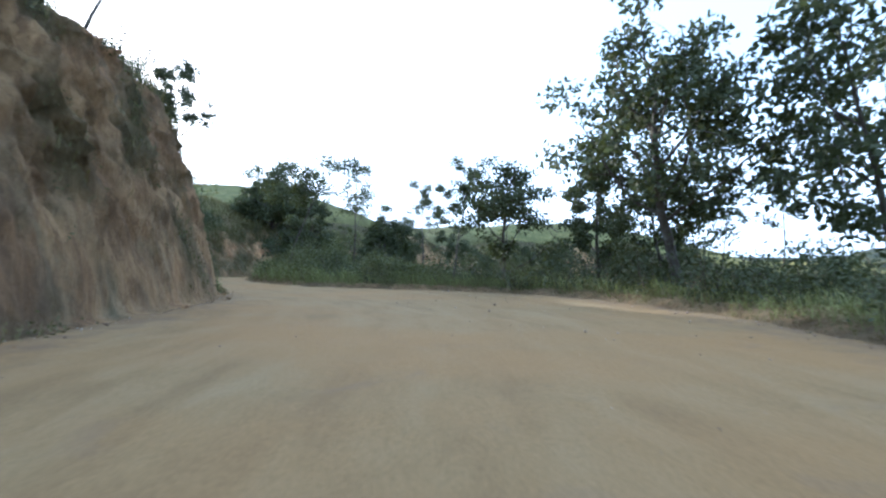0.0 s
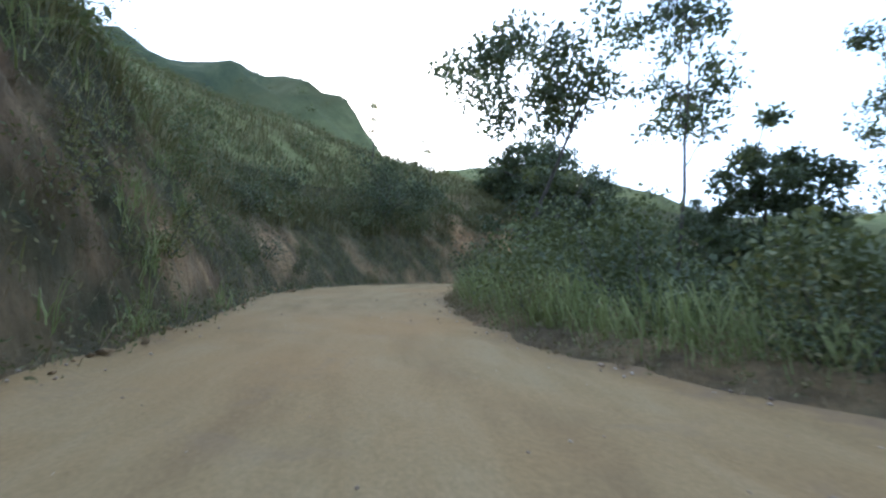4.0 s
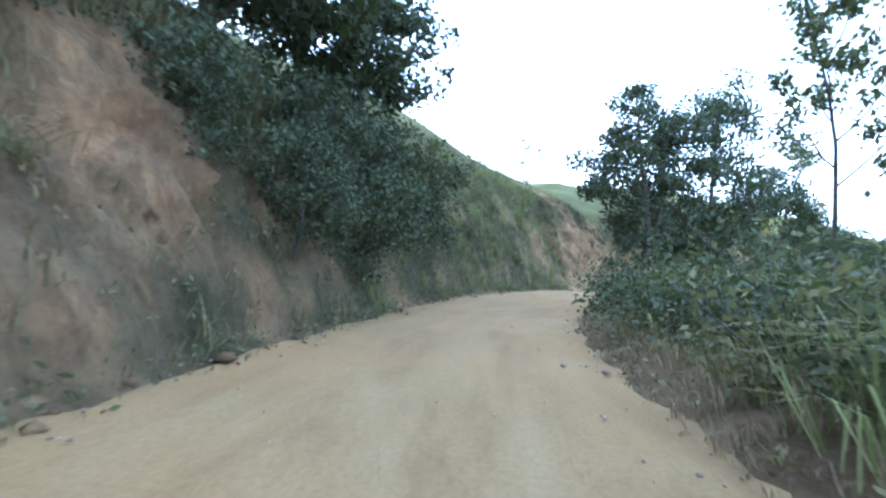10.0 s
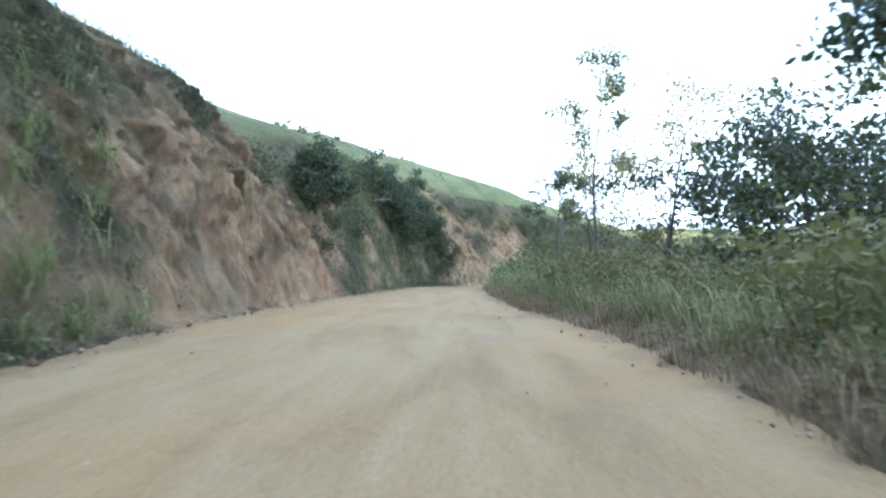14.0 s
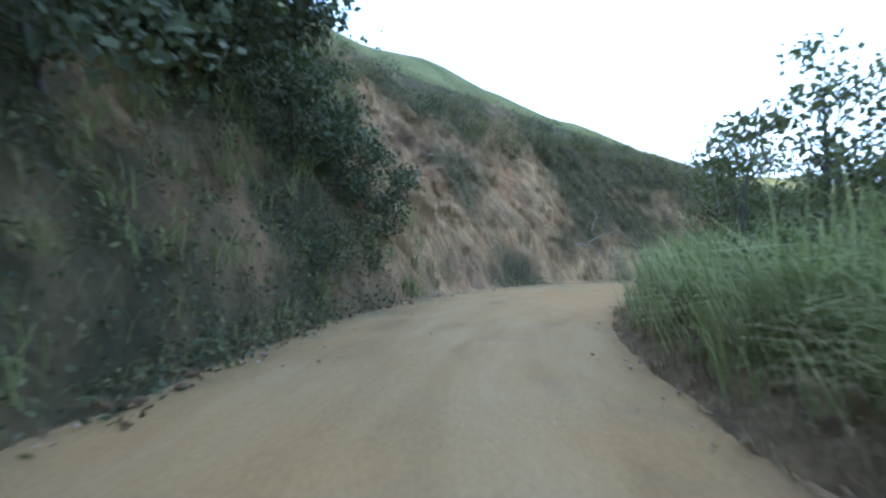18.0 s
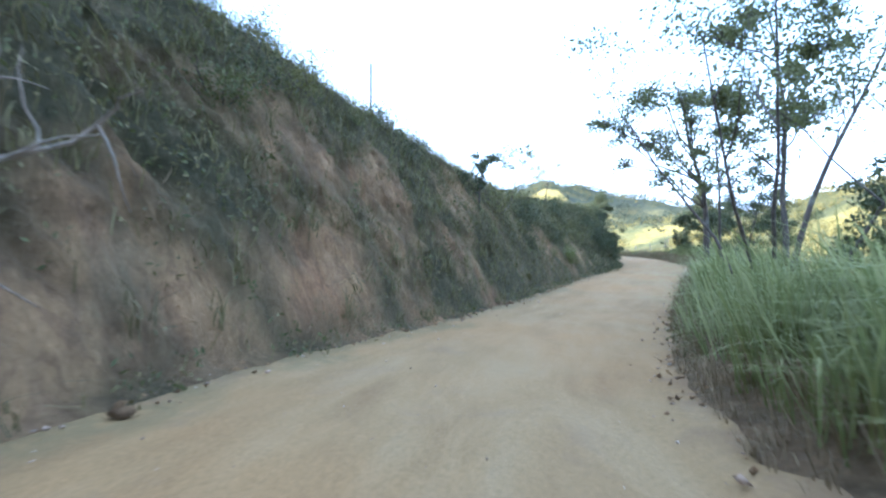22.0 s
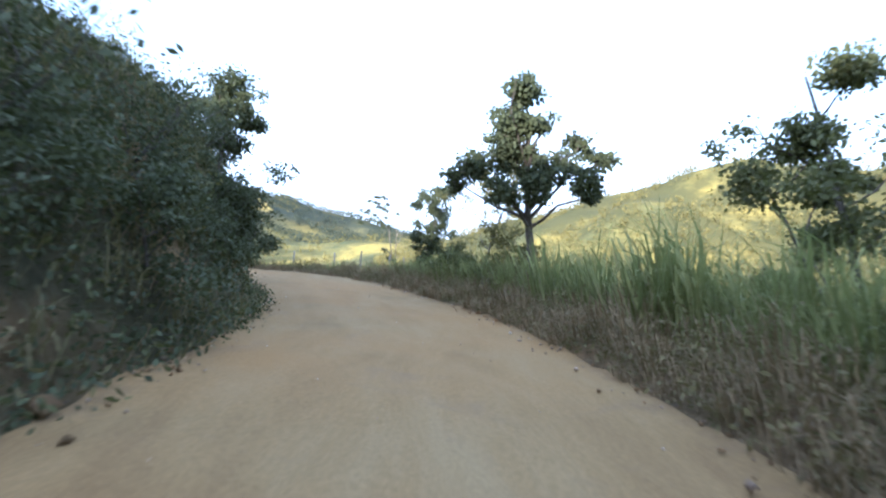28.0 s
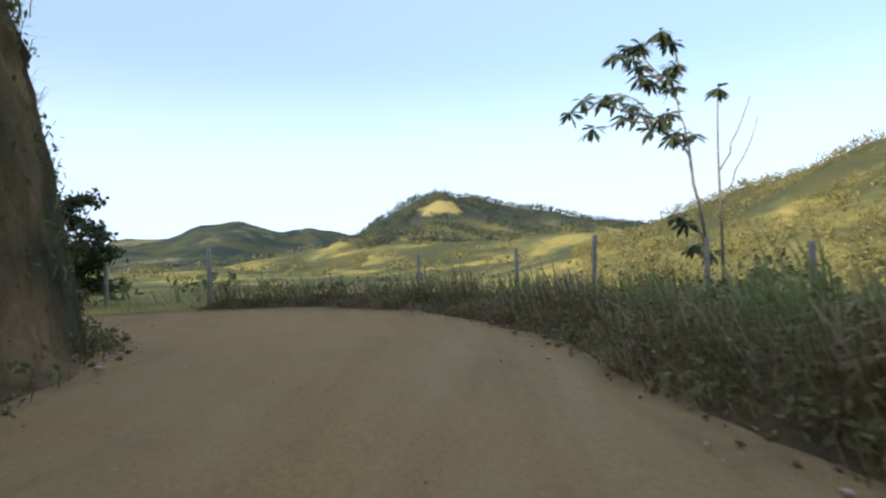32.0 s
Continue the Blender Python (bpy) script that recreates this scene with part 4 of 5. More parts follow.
# along the long right-hand curve
tree("tree", "dense leafy bush-like tree behind the tall grass", 29.4, 109.8, 4.6, 2.0, 2800, 0.15, 122, 0.09, 11, 0.15, (0, 0), M_LEAF_MID, dome=40)
tree("tree", "bushy feathery tree with bare twigs rising out of it", 39.0, 113.5, 6.8, 2.0, 4600, 0.13, 22, 0.08, 9, 0.35, (0, 0), M_LEAF_MID, stems=3, fan=0.25, hang=0.5,
     masses=((0, 3.6, 1.2), (-0.6, 4.6, 0.7), (0.7, 4.6, 0.8), (0.9, 3.2, 0.9), (-0.9, 2.8, 0.8), (0.2, 5.6, 0.45), (1.2, 5.9, 0.35), (0, 2.0, 1.2), (1.3, 2.0, 1.0)), across=(0.53, -0.84))
tree("slender_tree", "leafless dead branches reaching over the grass", 38.6, 113.6, 7.2, 3.2, 0, 0.2, 23, 0.05, 11, 0.35, (0.0, 0.1), None, M_BARK_PALE, 0.25)
tree("slender_tree", "tall leaning tree with flat airy leaf layers", 60.4, 106.9, 9.0, 3.6, 5200, 0.105, 24, 0.13, 4, 0.6, (0.09, 0.22), M_LEAF_MID, M_BARK, 0.02, clump=0.27, flat=0.28,
     masses=((-3.3, 6.3, 0.6), (-3.9, 6.8, 0.5), (-2.1, 6.1, 0.6), (-1.5, 5.5, 0.55), (-1.8, 4.5, 0.45), (-3.1, 5.0, 0.35), (-0.2, 4.2, 0.35), (-1.0, 7.4, 0.8), (-2.4, 7.7, 0.8), (-0.8, 6.4, 0.5)), across=(-0.36, -0.93))
tree("slender_tree", "slim forked tree with flat airy leaf layers", 60.7, 106.3, 8.4, 2.9, 3400, 0.105, 124, 0.07, 4, 0.5, (-0.02, -0.06), M_LEAF_MID, M_BARK, 0.05, clump=0.27, flat=0.28,
     masses=((0.0, 6.3, 0.5), (0.9, 6.0, 0.5), (2.0, 6.7, 0.6), (2.8, 6.6, 0.5), (0.6, 7.6, 0.8), (-0.4, 5.0, 0.35), (1.3, 5.2, 0.3)), across=(-0.36, -0.93))
tree("slender_tree", "many-stemmed tree fanning out from one foot with feathery leaves", 51.4, 110.2, 8.2, 2.9, 3600, 0.1, 25, 0.075, 15, 0.45, (-0.05, 0), M_LEAF_MID, M_BARK, 0.05, clump=0.36, dense=0.85, stems=5, fan=0.42, flat=0.3)
tree("tree", "dark straight-trunked tree beside the tall grass", 54.4, 108.0, 10.2, 2.6, 2800, 0.2, 26, 0.095, 11, 0.4, (-0.03, 0), M_LEAF_MID)
tree("tree", "bushy tree with a rounded leafy top", 74.4, 97.4, 7.2, 2.5, 6800, 0.13, 28, 0.1, 12, 0.15, (0, 0), M_LEAF_DARK, dome=60, mid=0.56, half=0.42)
tree("tree", "leafy roadside tree with two main stems", 80.4, 90.6, 8.0, 2.5, 4000, 0.22, 29, 0.11, 10, 0.2, (0, 0), M_LEAF_MID, clump=0.2, stems=2)
tree("tree", "ragged tree with a stout trunk and large hanging leaves", 88.6, 92.3, 6.3, 2.4, 6600, 0.18, 30, 0.18, 4, 0.6, (0.04, 0.08), M_LEAF_DARK, hang=0.8,
     masses=((-0.8, 5.6, 0.81), (-0.6, 6.3, 0.59), (-0.9, 4.6, 0.72), (-2.0, 4.0, 0.59), (-2.5, 3.7, 0.38), (-0.2, 4.6, 0.42), (0.3, 3.9, 0.64), (1.2, 3.8, 0.51), (1.7, 3.4, 0.38), (1.4, 5.0, 0.47), (2.0, 4.5, 0.38), (-0.3, 3.5, 0.51), (-1.3, 3.3, 0.51), (0.8, 4.5, 0.34), (-0.1, 5.3, 0.42)), across=(-0.47, -0.88))
tree("slender_tree", "light feathery tree with fine leaves", 93.9, 90.4, 5.6, 2.4, 4200, 0.09, 31, 0.06, 13, 0.35, (-0.05, 0), M_LEAF_OLIVE)
tree("tree", "narrow upright dark tree leafy down to the tall grass", 99.2, 90.1, 5.4, 1.0, 4200, 0.15, 32, 0.07, 11, 0.12, (0, 0), M_LEAF_DARK, hang=0.5, dome=40, mid=0.54, half=0.44)
tree("bush", "leafy olive bush at the foot of the roadside tree", 90.4, 91.7, 2.3, 1.1, 2600, 0.12, 165, 0.04, 9, 0.1, (0, 0), M_LEAF_OLIVE, dome=26, mid=0.5, half=0.42)
tree("bush", "leafy green bush in the tall grass", 94.4, 91.5, 2.0, 1.0, 2200, 0.12, 166, 0.04, 9, 0.1, (0, 0), M_LEAF_MID, dome=24, mid=0.5, half=0.42)
tree("tree", "small dark tree at the end of the bank", *place_left(206.5, 1.3), 3.3, 1.8, 3000, 0.2, 34, 0.07, 11, 0.1, (0.1, -0.1), M_LEAF_DARK, clump=0.22)
# drooping shrubs that curtain the dark parts of the bank
DROOPING = [tree("drooping_shrub", "dark drooping shrub hanging down the face of the bank", *place_left(s, a), high, 1.7, 2300, 0.15, seed, 0.06, 9, 0.05, (0, 0), M_LEAF_DARK, hang=0.9, dome=26, mid=0.5, half=0.46)
            for s, a, high, seed in ((126.5, 2.2, 3.1, 300), (128.3, 1.4, 3.4, 301), (75.2, 1.4, 2.8, 302), (77, 0.8, 3.2, 303))]
for n, (s, a) in enumerate(((130.2, 2.4), (131.8, 1.3), (133.8, 2.2), (136, 2.6), (137.6, 1.5), (138.6, 3.4), (71.5, 1.5), (73.4, 0.9), (79, 1.6), (81.5, 1.0), (139.4, 1.6), (140.2, 0.9))):
    copy_thing(DROOPING[n % 4], at_place(*place_left(s, a), 0.86 + 0.2 * math.sin(n * 1.7), n * 2.1, 0.25))
for n, (s, a) in enumerate(((194, 1.2), (196, 0.7), (197.8, 1.2), (199.4, 0.8), (200.8, 1.0), (202.0, 0.7), (203.2, 0.9), (204.4, 0.6))):
    copy_thing(DROOPING[n % 4], at_place(*place_left(s, a), (0.5 if s < 202 else 0.62) + 0.1 * math.sin(n * 1.7), n * 2.1, 0.5))
# on top of the bank
tree("slender_tree", "crooked half-bare tree on the grassy bank", 83.0, 108.2, 3.6, 2.0, 420, 0.18, 35, 0.05, 7, 0.35, (0.15, -0.1), M_LEAF_OLIVE)
tree("slender_tree", "small sparse tree on the rim of the bank", 71.0, 112.6, 2.9, 2.0, 380, 0.2, 36, 0.045, 7, 0.4, (0.2, -0.1), M_LEAF_MID)
tree("tree", "leafy young tree on the rim of the bank", 64.6, 115.0, 2.0, 1.2, 650, 0.15, 37, 0.04, 8, 0.2, (0, 0), M_LEAF_DARK)
tree("slender_tree", "overhanging sparse tree above the bare cut", -10.6, 12.6, 4.5, 2.6, 900, 0.22, 38, 0.07, 8, 0.35, (0.2, -0.1), M_LEAF_MID)
tree("slender_tree", "sparse crooked tree reaching out from the rim of the cut", *place_left(17.5, 2.8), 3.2, 2.2, 650, 0.2, 238, 0.06, 9, 0.4, (0.4, 0.1), M_LEAF_DARK)
tree("tree", "dark young tree on top of the cut bank", -12.0, 24.5, 4.0, 1.8, 1700, 0.2, 39, 0.07, 9, 0.2, (0, 0), M_LEAF_DARK)
tree("tree", "spreading many-stemmed tree on the rim of the bank", -25.4, 54.2, 3.0, 3.6, 3600, 0.16, 140, 0.08, 15, 0.15, (0.25, 0.2), M_LEAF_DARK, stems=3, dome=45, mid=0.5, half=0.4)
tree("slender_tree", "airy thin-branched tree on the rim of the slope", -27.4, 64.0, 4.6, 2.0, 500, 0.17, 141, 0.05, 8, 0.4, (0.05, 0), M_LEAF_OLIVE)
tree("slender_tree", "thin tall stem with few leaves on the bank", -12.8, 24.6, 5.0, 0.7, 160, 0.18, 142, 0.03, 6, 0.6, (0.12, 0.1), M_LEAF_DARK)
tree("tree", "round dark tree standing beyond the end of the bank", 115.4, 102.4, 3.4, 1.2, 2200, 0.2, 143, 0.08, 9, 0.1, (0, 0), M_LEAF_DARK, dome=26, mid=0.55)
tree("tree", "dark full-crowned tree behind the tall grass", 61.0, 99.6, 7.6, 2.4, 3200, 0.22, 144, 0.12, 10, 0.2, (0, 0), M_LEAF_DARK, dome=36)
tree("slender_tree", "nearly bare tree on the skyline of the slope", -31.5, 61.5, 5.5, 2.4, 450, 0.2, 41, 0.06, 8, 0.4, (0.1, 0), M_LEAF_OLIVE)


def arching_sapling(x, y, side):
    """Two thin stems; the limbs bow out to one side and carry whorls of large leaves."""
    r = np.random.RandomState(33)
    root = new("sapling")
    root.location = (x, y, height_at(x, y) - 0.35)
    tagged(root, "thin pale sapling bowing over with whorls of large leaves", "sapling")
    side = np.array([side[0], side[1], 0.0])
    deep = np.array([-side[1], side[0], 0.0])

    def bent(p, q, bow, n=8):
        """A line from p to q, each (out, up, deep), that bows upwards."""
        u = np.linspace(0, 1, n)[:, None]
        c = np.array(p) * (1 - u) + np.array(q) * u
        c[:, 1] += bow * np.sin(u[:, 0] * math.pi)
        c = c + r.normal(0, 0.02, c.shape) * (u > 0)
        return c[:, :1] * side + c[:, 1:2] * np.array([0, 0, 1]) + c[:, 2:] * deep

    whorls = []
    stem = bent((-0.1, 0, 0), (0.35, 3.3, 0), -0.15, 9)
    v, f = tube(stem, np.linspace(0.045, 0.024, 9), 7)
    part("trunk", mesh_of("trunk", v, [f], M_BARK_PALE, True), root)
    second = bent((-0.1, 0, 0.15), (-0.05, 4.4, 0.2), 0.1, 9)
    v, f = tube(second, np.linspace(0.035, 0.012, 9), 6)
    whorls.append((second[-1], part("trunk", mesh_of("trunk", v, [f], M_BARK_PALE, True), root)))
    for p, q, bow, leafy in (
            ((0.35, 3.3, 0), (2.0, 3.7, 0.3), 0.35, 4), ((0.35, 3.3, 0), (0.6, 5.0, -0.2), 0.0, 4), ((0.7, 3.65, 0), (1.9, 4.5, -0.5), 0.3, 4),
            ((0.45, 4.2, -0.1), (1.75, 5.0, 0.2), 0.25, 4), ((0.6, 4.4, -0.1), (1.25, 5.3, -0.3), 0.1, 4), ((1.0, 3.8, 0.1), (2.15, 4.1, -0.2), 0.2, 3), ((0.4, 4.7, -0.1), (0.9, 5.3, 0.4), 0.1, 3), ((0.3, 3.0, 0), (0.75, 3.5, 0.4), 0.1, 2),
            ((0.05, 1.6, 0), (0.45, 2.2, 0.2), 0.0, 2), ((0.05, 1.4, 0), (0.2, 1.7, -0.2), 0.0, 2), ((-0.1, 2.4, 0.15), (-0.85, 3.9, 0.1), -0.1, 0), ((-0.1, 3.0, 0.15), (-0.5, 4.2, 0.4), -0.1, 0)):
        line = bent(p, q, bow)
        v, f = tube(line, np.linspace(0.02, 0.007, 8), 5)
        limb = part("limb", mesh_of("limb", v, [f], M_BARK_PALE, True), root)
        for k in range(leafy):
            at = line[7 - 2 * k if 7 - 2 * k > 1 else 2]
            tip = at + side * r.uniform(-0.2, 0.25) + np.array([0, 0, r.uniform(-0.15, 0.2)]) * (k > 0) + deep * r.normal(0, 0.15)
            v, f = tube(np.stack([at, (at + tip) / 2 + np.array([0, 0, 0.03]), tip]), np.array([0.007, 0.006, 0.005]), 4)
            part("twig", mesh_of("twig", v, [f], M_BARK_PALE, True), limb)
            whorls.append((tip, limb))
    for c, limb in whorls:
        n = 16
        a = np.arange(n) * 2.4 + r.uniform(0, 6)
        d = unit(np.stack([np.cos(a), np.sin(a), r.uniform(-1.1, 0.35, n)], 1))
        w = unit(np.cross(d, np.array([0, 0, 1.0]) + r.normal(0, 0.2, (n, 3))))
        le = r.uniform(0.2, 0.34, (n, 1))
        q = np.stack([c + 0 * d, c + d * le * 0.3 + w * 0.022, c + d * le * 0.7 + w * 0.04 - np.array([0, 0, 0.02]), c + d * le - np.array([0, 0, 0.06]),
                      c + d * le * 0.7 - w * 0.04 - np.array([0, 0, 0.02]), c + d * le * 0.3 - w * 0.022], 1)
        part("leaf_whorl", mesh_of("leaf_whorl", q.reshape(-1, 3), [np.arange(6 * n).reshape(n, 6)], M_LEAF_DARK), limb)


arching_sapling(105.8, 88.6, (0.204, 0.979))

# shrubs: four kinds, then copies
SHRUBS = [
    shrub("shrub", "dark leafy roadside shrub", 1.9, 1.2, 1100, 0.12, 51, M_LEAF_DARK),
    shrub("shrub", "green leafy shrub beside the road", 1.6, 1.1, 950, 0.118, 52, M_LEAF_MID),
    shrub("shrub", "olive scrub bush with fine leaves", 1.5, 1.15, 950, 0.11, 53, M_LEAF_OLIVE),
    shrub("shrub", "broad dark shrub with large leaves", 2.3, 1.4, 950, 0.155, 54, M_LEAF_DARK),
]
rs = np.random.RandomState(5)


def row_right(s0, s1, step, b0, b1, kinds, lo, hi, tall=1.0):
    for s in np.arange(s0, s1, step):
        x, y = place_right(s + rs.uniform(-0.4, 0.4) * step, rs.uniform(b0, b1))
        copy_thing(SHRUBS[kinds[rs.randint(len(kinds))]], at_place(x, y, rs.uniform(lo, hi), rs.uniform(0, 6.28), 0.1, tall))


def row_left(s0, s1, step, a0, a1, kinds, lo, hi):
    for s in np.arange(s0, s1, step):
        x, y = place_left(s + rs.uniform(-0.4, 0.4) * step, rs.uniform(a0, a1))
        copy_thing(SHRUBS[kinds[rs.randint(len(kinds))]], at_place(x, y, rs.uniform(lo, hi), rs.uniform(0, 6.28), 0.25))


row_right(2, 24, 1.8, 0.8, 2.4, (0, 3, 0), 0.7, 1.1)
row_right(24, 37, 1.8, 0.6, 2.0, (1, 2, 0), 0.45, 0.7)
row_right(38, 58, 1.9, 0.9, 2.2, (1, 0, 2), 0.75, 1.15)
row_right(60, 74, 1.7, 1.6, 2.6, (1, 0), 0.8, 1.1)
row_right(90, 122, 1.5, 1.2, 2.8, (2, 1, 2), 0.8, 1.25)
row_right(124, 142, 2.6, 1.8, 3.4, (1, 0), 0.8, 1.1)
row_right(142, 172, 3.4, 2.2, 4.0, (1, 0, 2), 0.7, 1.0)
row_right(172, 196, 2.4, 2.4, 4.4, (1, 3, 0), 0.8, 1.2)
row_right(190, 224, 3.0, 2.0, 3.6, (2, 1, 0), 0.55, 0.85)
row_left(26, 60, 1.7, 2.4, 5.5, (1, 1, 2, 0), 0.6, 1.1)
row_left(29, 52, 2.0, 0.6, 1.8, (1, 2, 0), 0.45, 0.75)
row_right(64, 88, 1.4, 0.9, 2.2, (0, 2, 0), 0.75, 1.05)
row_left(69, 76, 1.1, 0.9, 3.0, (0, 3, 0), 0.6, 0.95)
row_left(60, 70, 1.6, 1.6, 4.0, (2, 0), 0.4, 0.65)
row_left(75, 83, 1.3, 0.5, 2.4, (0, 3, 0, 1), 0.7, 1.05)
row_left(83, 95, 2.0, 1.4, 3.4, (1, 2, 1), 0.4, 0.7)
row_left(76, 84, 1.8, 2.6, 4.6, (0, 3), 0.8, 1.1)
row_left(129, 139.6, 0.8, 0.6, 3.6, (0, 1, 2, 1), 0.45, 0.8)
row_left(143, 162, 1.1, 3.7, 5.6, (0, 1, 2), 0.45, 0.75)
row_left(148, 170, 1.6, 2.2, 5.0, (0, 1, 2), 0.4, 0.75)
row_left(94, 160, 3.2, 3.4, 6.0, (0, 1, 2), 0.4, 0.75)
row_left(110, 134, 2.2, 1.0, 3.0, (0, 1, 3), 0.5, 0.85)
row_left(152, 204, 2.4, 3.2, 5.5, (0, 2, 1), 0.4, 0.75)
row_left(-4, 24, 2.4, 2.2, 4.2, (0, 2), 0.45, 0.8)
row_left(176, 208, 1.3, 0.8, 3.2, (0, 3, 0, 2), 0.5, 0.85)
row_left(56, 74, 2.6, 3.0, 5.0, (2, 1), 0.5, 0.8)


def thicket(label, rows, leaf, seed, m=60):
    """Bushes behind the first row, grown together: rows of station span, step, reach and size."""
    r = np.random.RandomState(seed)
    spots = []
    for s0, s1, step, b0, b1, lo, hi in rows:
        for s in np.arange(s0, s1, step):
            x, y = place_right(s + r.uniform(-0.5, 0.5) * step, r.uniform(b0, b1))
            spots.append((x, y, height_at(x, y), r.uniform(lo, hi)))
    p = np.array(spots)
    size = p[:, 3]
    # each bush is three to five rounded boughs
    k = 5
    o = r.normal(0, 0.5, (len(p), k, 3)) * size[:, None, None] * np.array([1, 1, 0.5]) + np.array([0, 0, 0.75]) * size[:, None, None]
    d = unit(r.normal(0, 1, (len(p), k, m, 3))) * size[:, None, None, None] * np.array([0.62, 0.62, 0.5]) * r.uniform(0, 1, (len(p), k, m, 1)) ** 0.4
    c = (p[:, None, None, :3] + o[:, :, None] + d).reshape(-1, 3)
    c[:, 2] = np.maximum(c[:, 2], np.repeat(p[:, 2], k * m) + 0.05)
    v, f = leaf_arrays(c, np.minimum(np.repeat(size, k * m) * 0.16, 0.145), r, 0.25, 0.6)
    tagged(new("thicket", mesh_of("thicket", v, [f], leaf)), label, "thicket", kind="stuff")


thicket("dark bushes grown together behind the bend", [(3, 30, 2.4, 3.0, 5.2, 1.1, 1.5), (22, 46, 1.7, 4.5, 8.5, 1.5, 2.1), (4, 40, 1.6, 6.5, 11.5, 2.2, 3.0)], M_LEAF_DARK, 56, 170)
thicket("green bushes behind the tall grass of the verge", [(30, 92, 2.6, 2.6, 4.4, 0.9, 1.4), (84, 92, 2.4, 3.2, 5.2, 1.0, 1.6)], M_LEAF_MID, 57)
thicket("olive and brownish bushes behind the verge", [(92, 124, 1.6, 1.6, 3.4, 0.7, 1.15), (92, 124, 2.0, 3.2, 5.4, 1.0, 1.6)], M_LEAF_OLIVE, 61, 90)
thicket("dark undergrowth crowding the verge of the second bend", [(67, 91, 1.2, 0.9, 2.2, 0.5, 0.85)], M_LEAF_DARK, 59)
thicket("tall leafy bushes on the slope below the first bend", [(39, 53, 1.3, 3.2, 7.5, 1.8, 2.6), (31, 39, 1.2, 3.0, 6.5, 1.0, 1.5)], M_LEAF_MID, 60, 380)
thicket("feathery green bushes behind the verge of the last bends", [(170, 224, 2.2, 3.4, 6.0, 0.7, 1.15)], M_LEAF_OLIVE, 58, 80)
for o in SHRUBS:                     # the first of each kind takes a place of its own
    x, y = place_right(26 + 3 * SHRUBS.index(o), 2.6)
    o.location = (x, y, height_at(x, y) - 0.1)


# ---- grass and undergrowth ----
def verge_blades(n, seed, b_mean, b_dev, table, lean, width, lo=0.15):
    r = np.random.RandomState(seed)
    s = r.uniform(-6, 262, n)
    h = np.interp(s, *zip(*table))
    keep = r.uniform(0, 1, n) < np.clip(h / 1.1, 0.25, 1)
    s, h = s[keep], h[keep]
    b = np.abs(r.normal(b_mean, b_dev, len(s))) + lo + 0.22 * waves(s, 0 * s, 5, seed)
    b = np.maximum(b, 0.05) + (0.9 * np.clip((s - 168) / 10, 0, 1) if b_mean > 1 else 0.0)
    # gathered in tussocks
    s = s + 0.35 * np.sin(s * 5.1 + 3 * np.sin(s)) * r.uniform(0.3, 1, len(s))
    x, y = np.interp(s, S, XY[:, 0]), np.interp(s, S, XY[:, 1])
    nx, ny = np.interp(s, S, NOR[:, 0]), np.interp(s, S, NOR[:, 1])
    lat = np.interp(s, S, RIGHT) + b
    base = np.stack([x - nx * lat, y - ny * lat, right_z(s, b) - 0.05], 1)
    patch = np.clip(1 + 0.45 * waves(s, b * 3, 4.0, seed + 1), 0.4, 1.5)
    return blade_arrays(base, h * patch * np.clip(0.45 + b * 0.5, 0.4, 1.1), r, lean, np.stack([nx, ny, 0 * nx], 1) * 0.5, width)


GREEN_H = [(-10, 0.6), (30, 0.7), (40, 0.9), (50, 1.1), (58, 1.3), (64, 1.2), (69, 0.7), (76, 0.4), (86, 0.4), (94, 0.7), (112, 0.9), (118, 0.9), (126, 1.25), (146, 1.3), (160, 1.35), (168, 1.45), (180, 1.35), (188, 1.0), (196, 1.5), (204, 1.35), (210, 1.15), (214, 1.1), (222, 0.6), (262, 0.5)]
DRY_H = [(-10, 0.3), (36, 0.3), (44, 0.5), (60, 0.6), (80, 0.4), (92, 0.6), (116, 0.7), (126, 0.5), (160, 0.5), (176, 0.6), (200, 0.8), (222, 0.7), (262, 0.6)]
v, q, t = verge_blades(75000, 61, 1.5, 0.95, GREEN_H, 0.75, 0.011, 0.45)
tagged(new("verge_grass", mesh_of("verge_grass", v, [q, t], M_GRASS)), "tall green grass growing on the road verge", "grass", kind="stuff")
v, q, t = verge_blades(95000, 62, 0.5, 0.5, DRY_H, 0.8, 0.008, 0.0)
tagged(new("dry_grass", mesh_of("dry_grass", v, [q, t], M_GRASS_DRY)), "dry brown grass leaning over the road edge", "grass", kind="stuff")


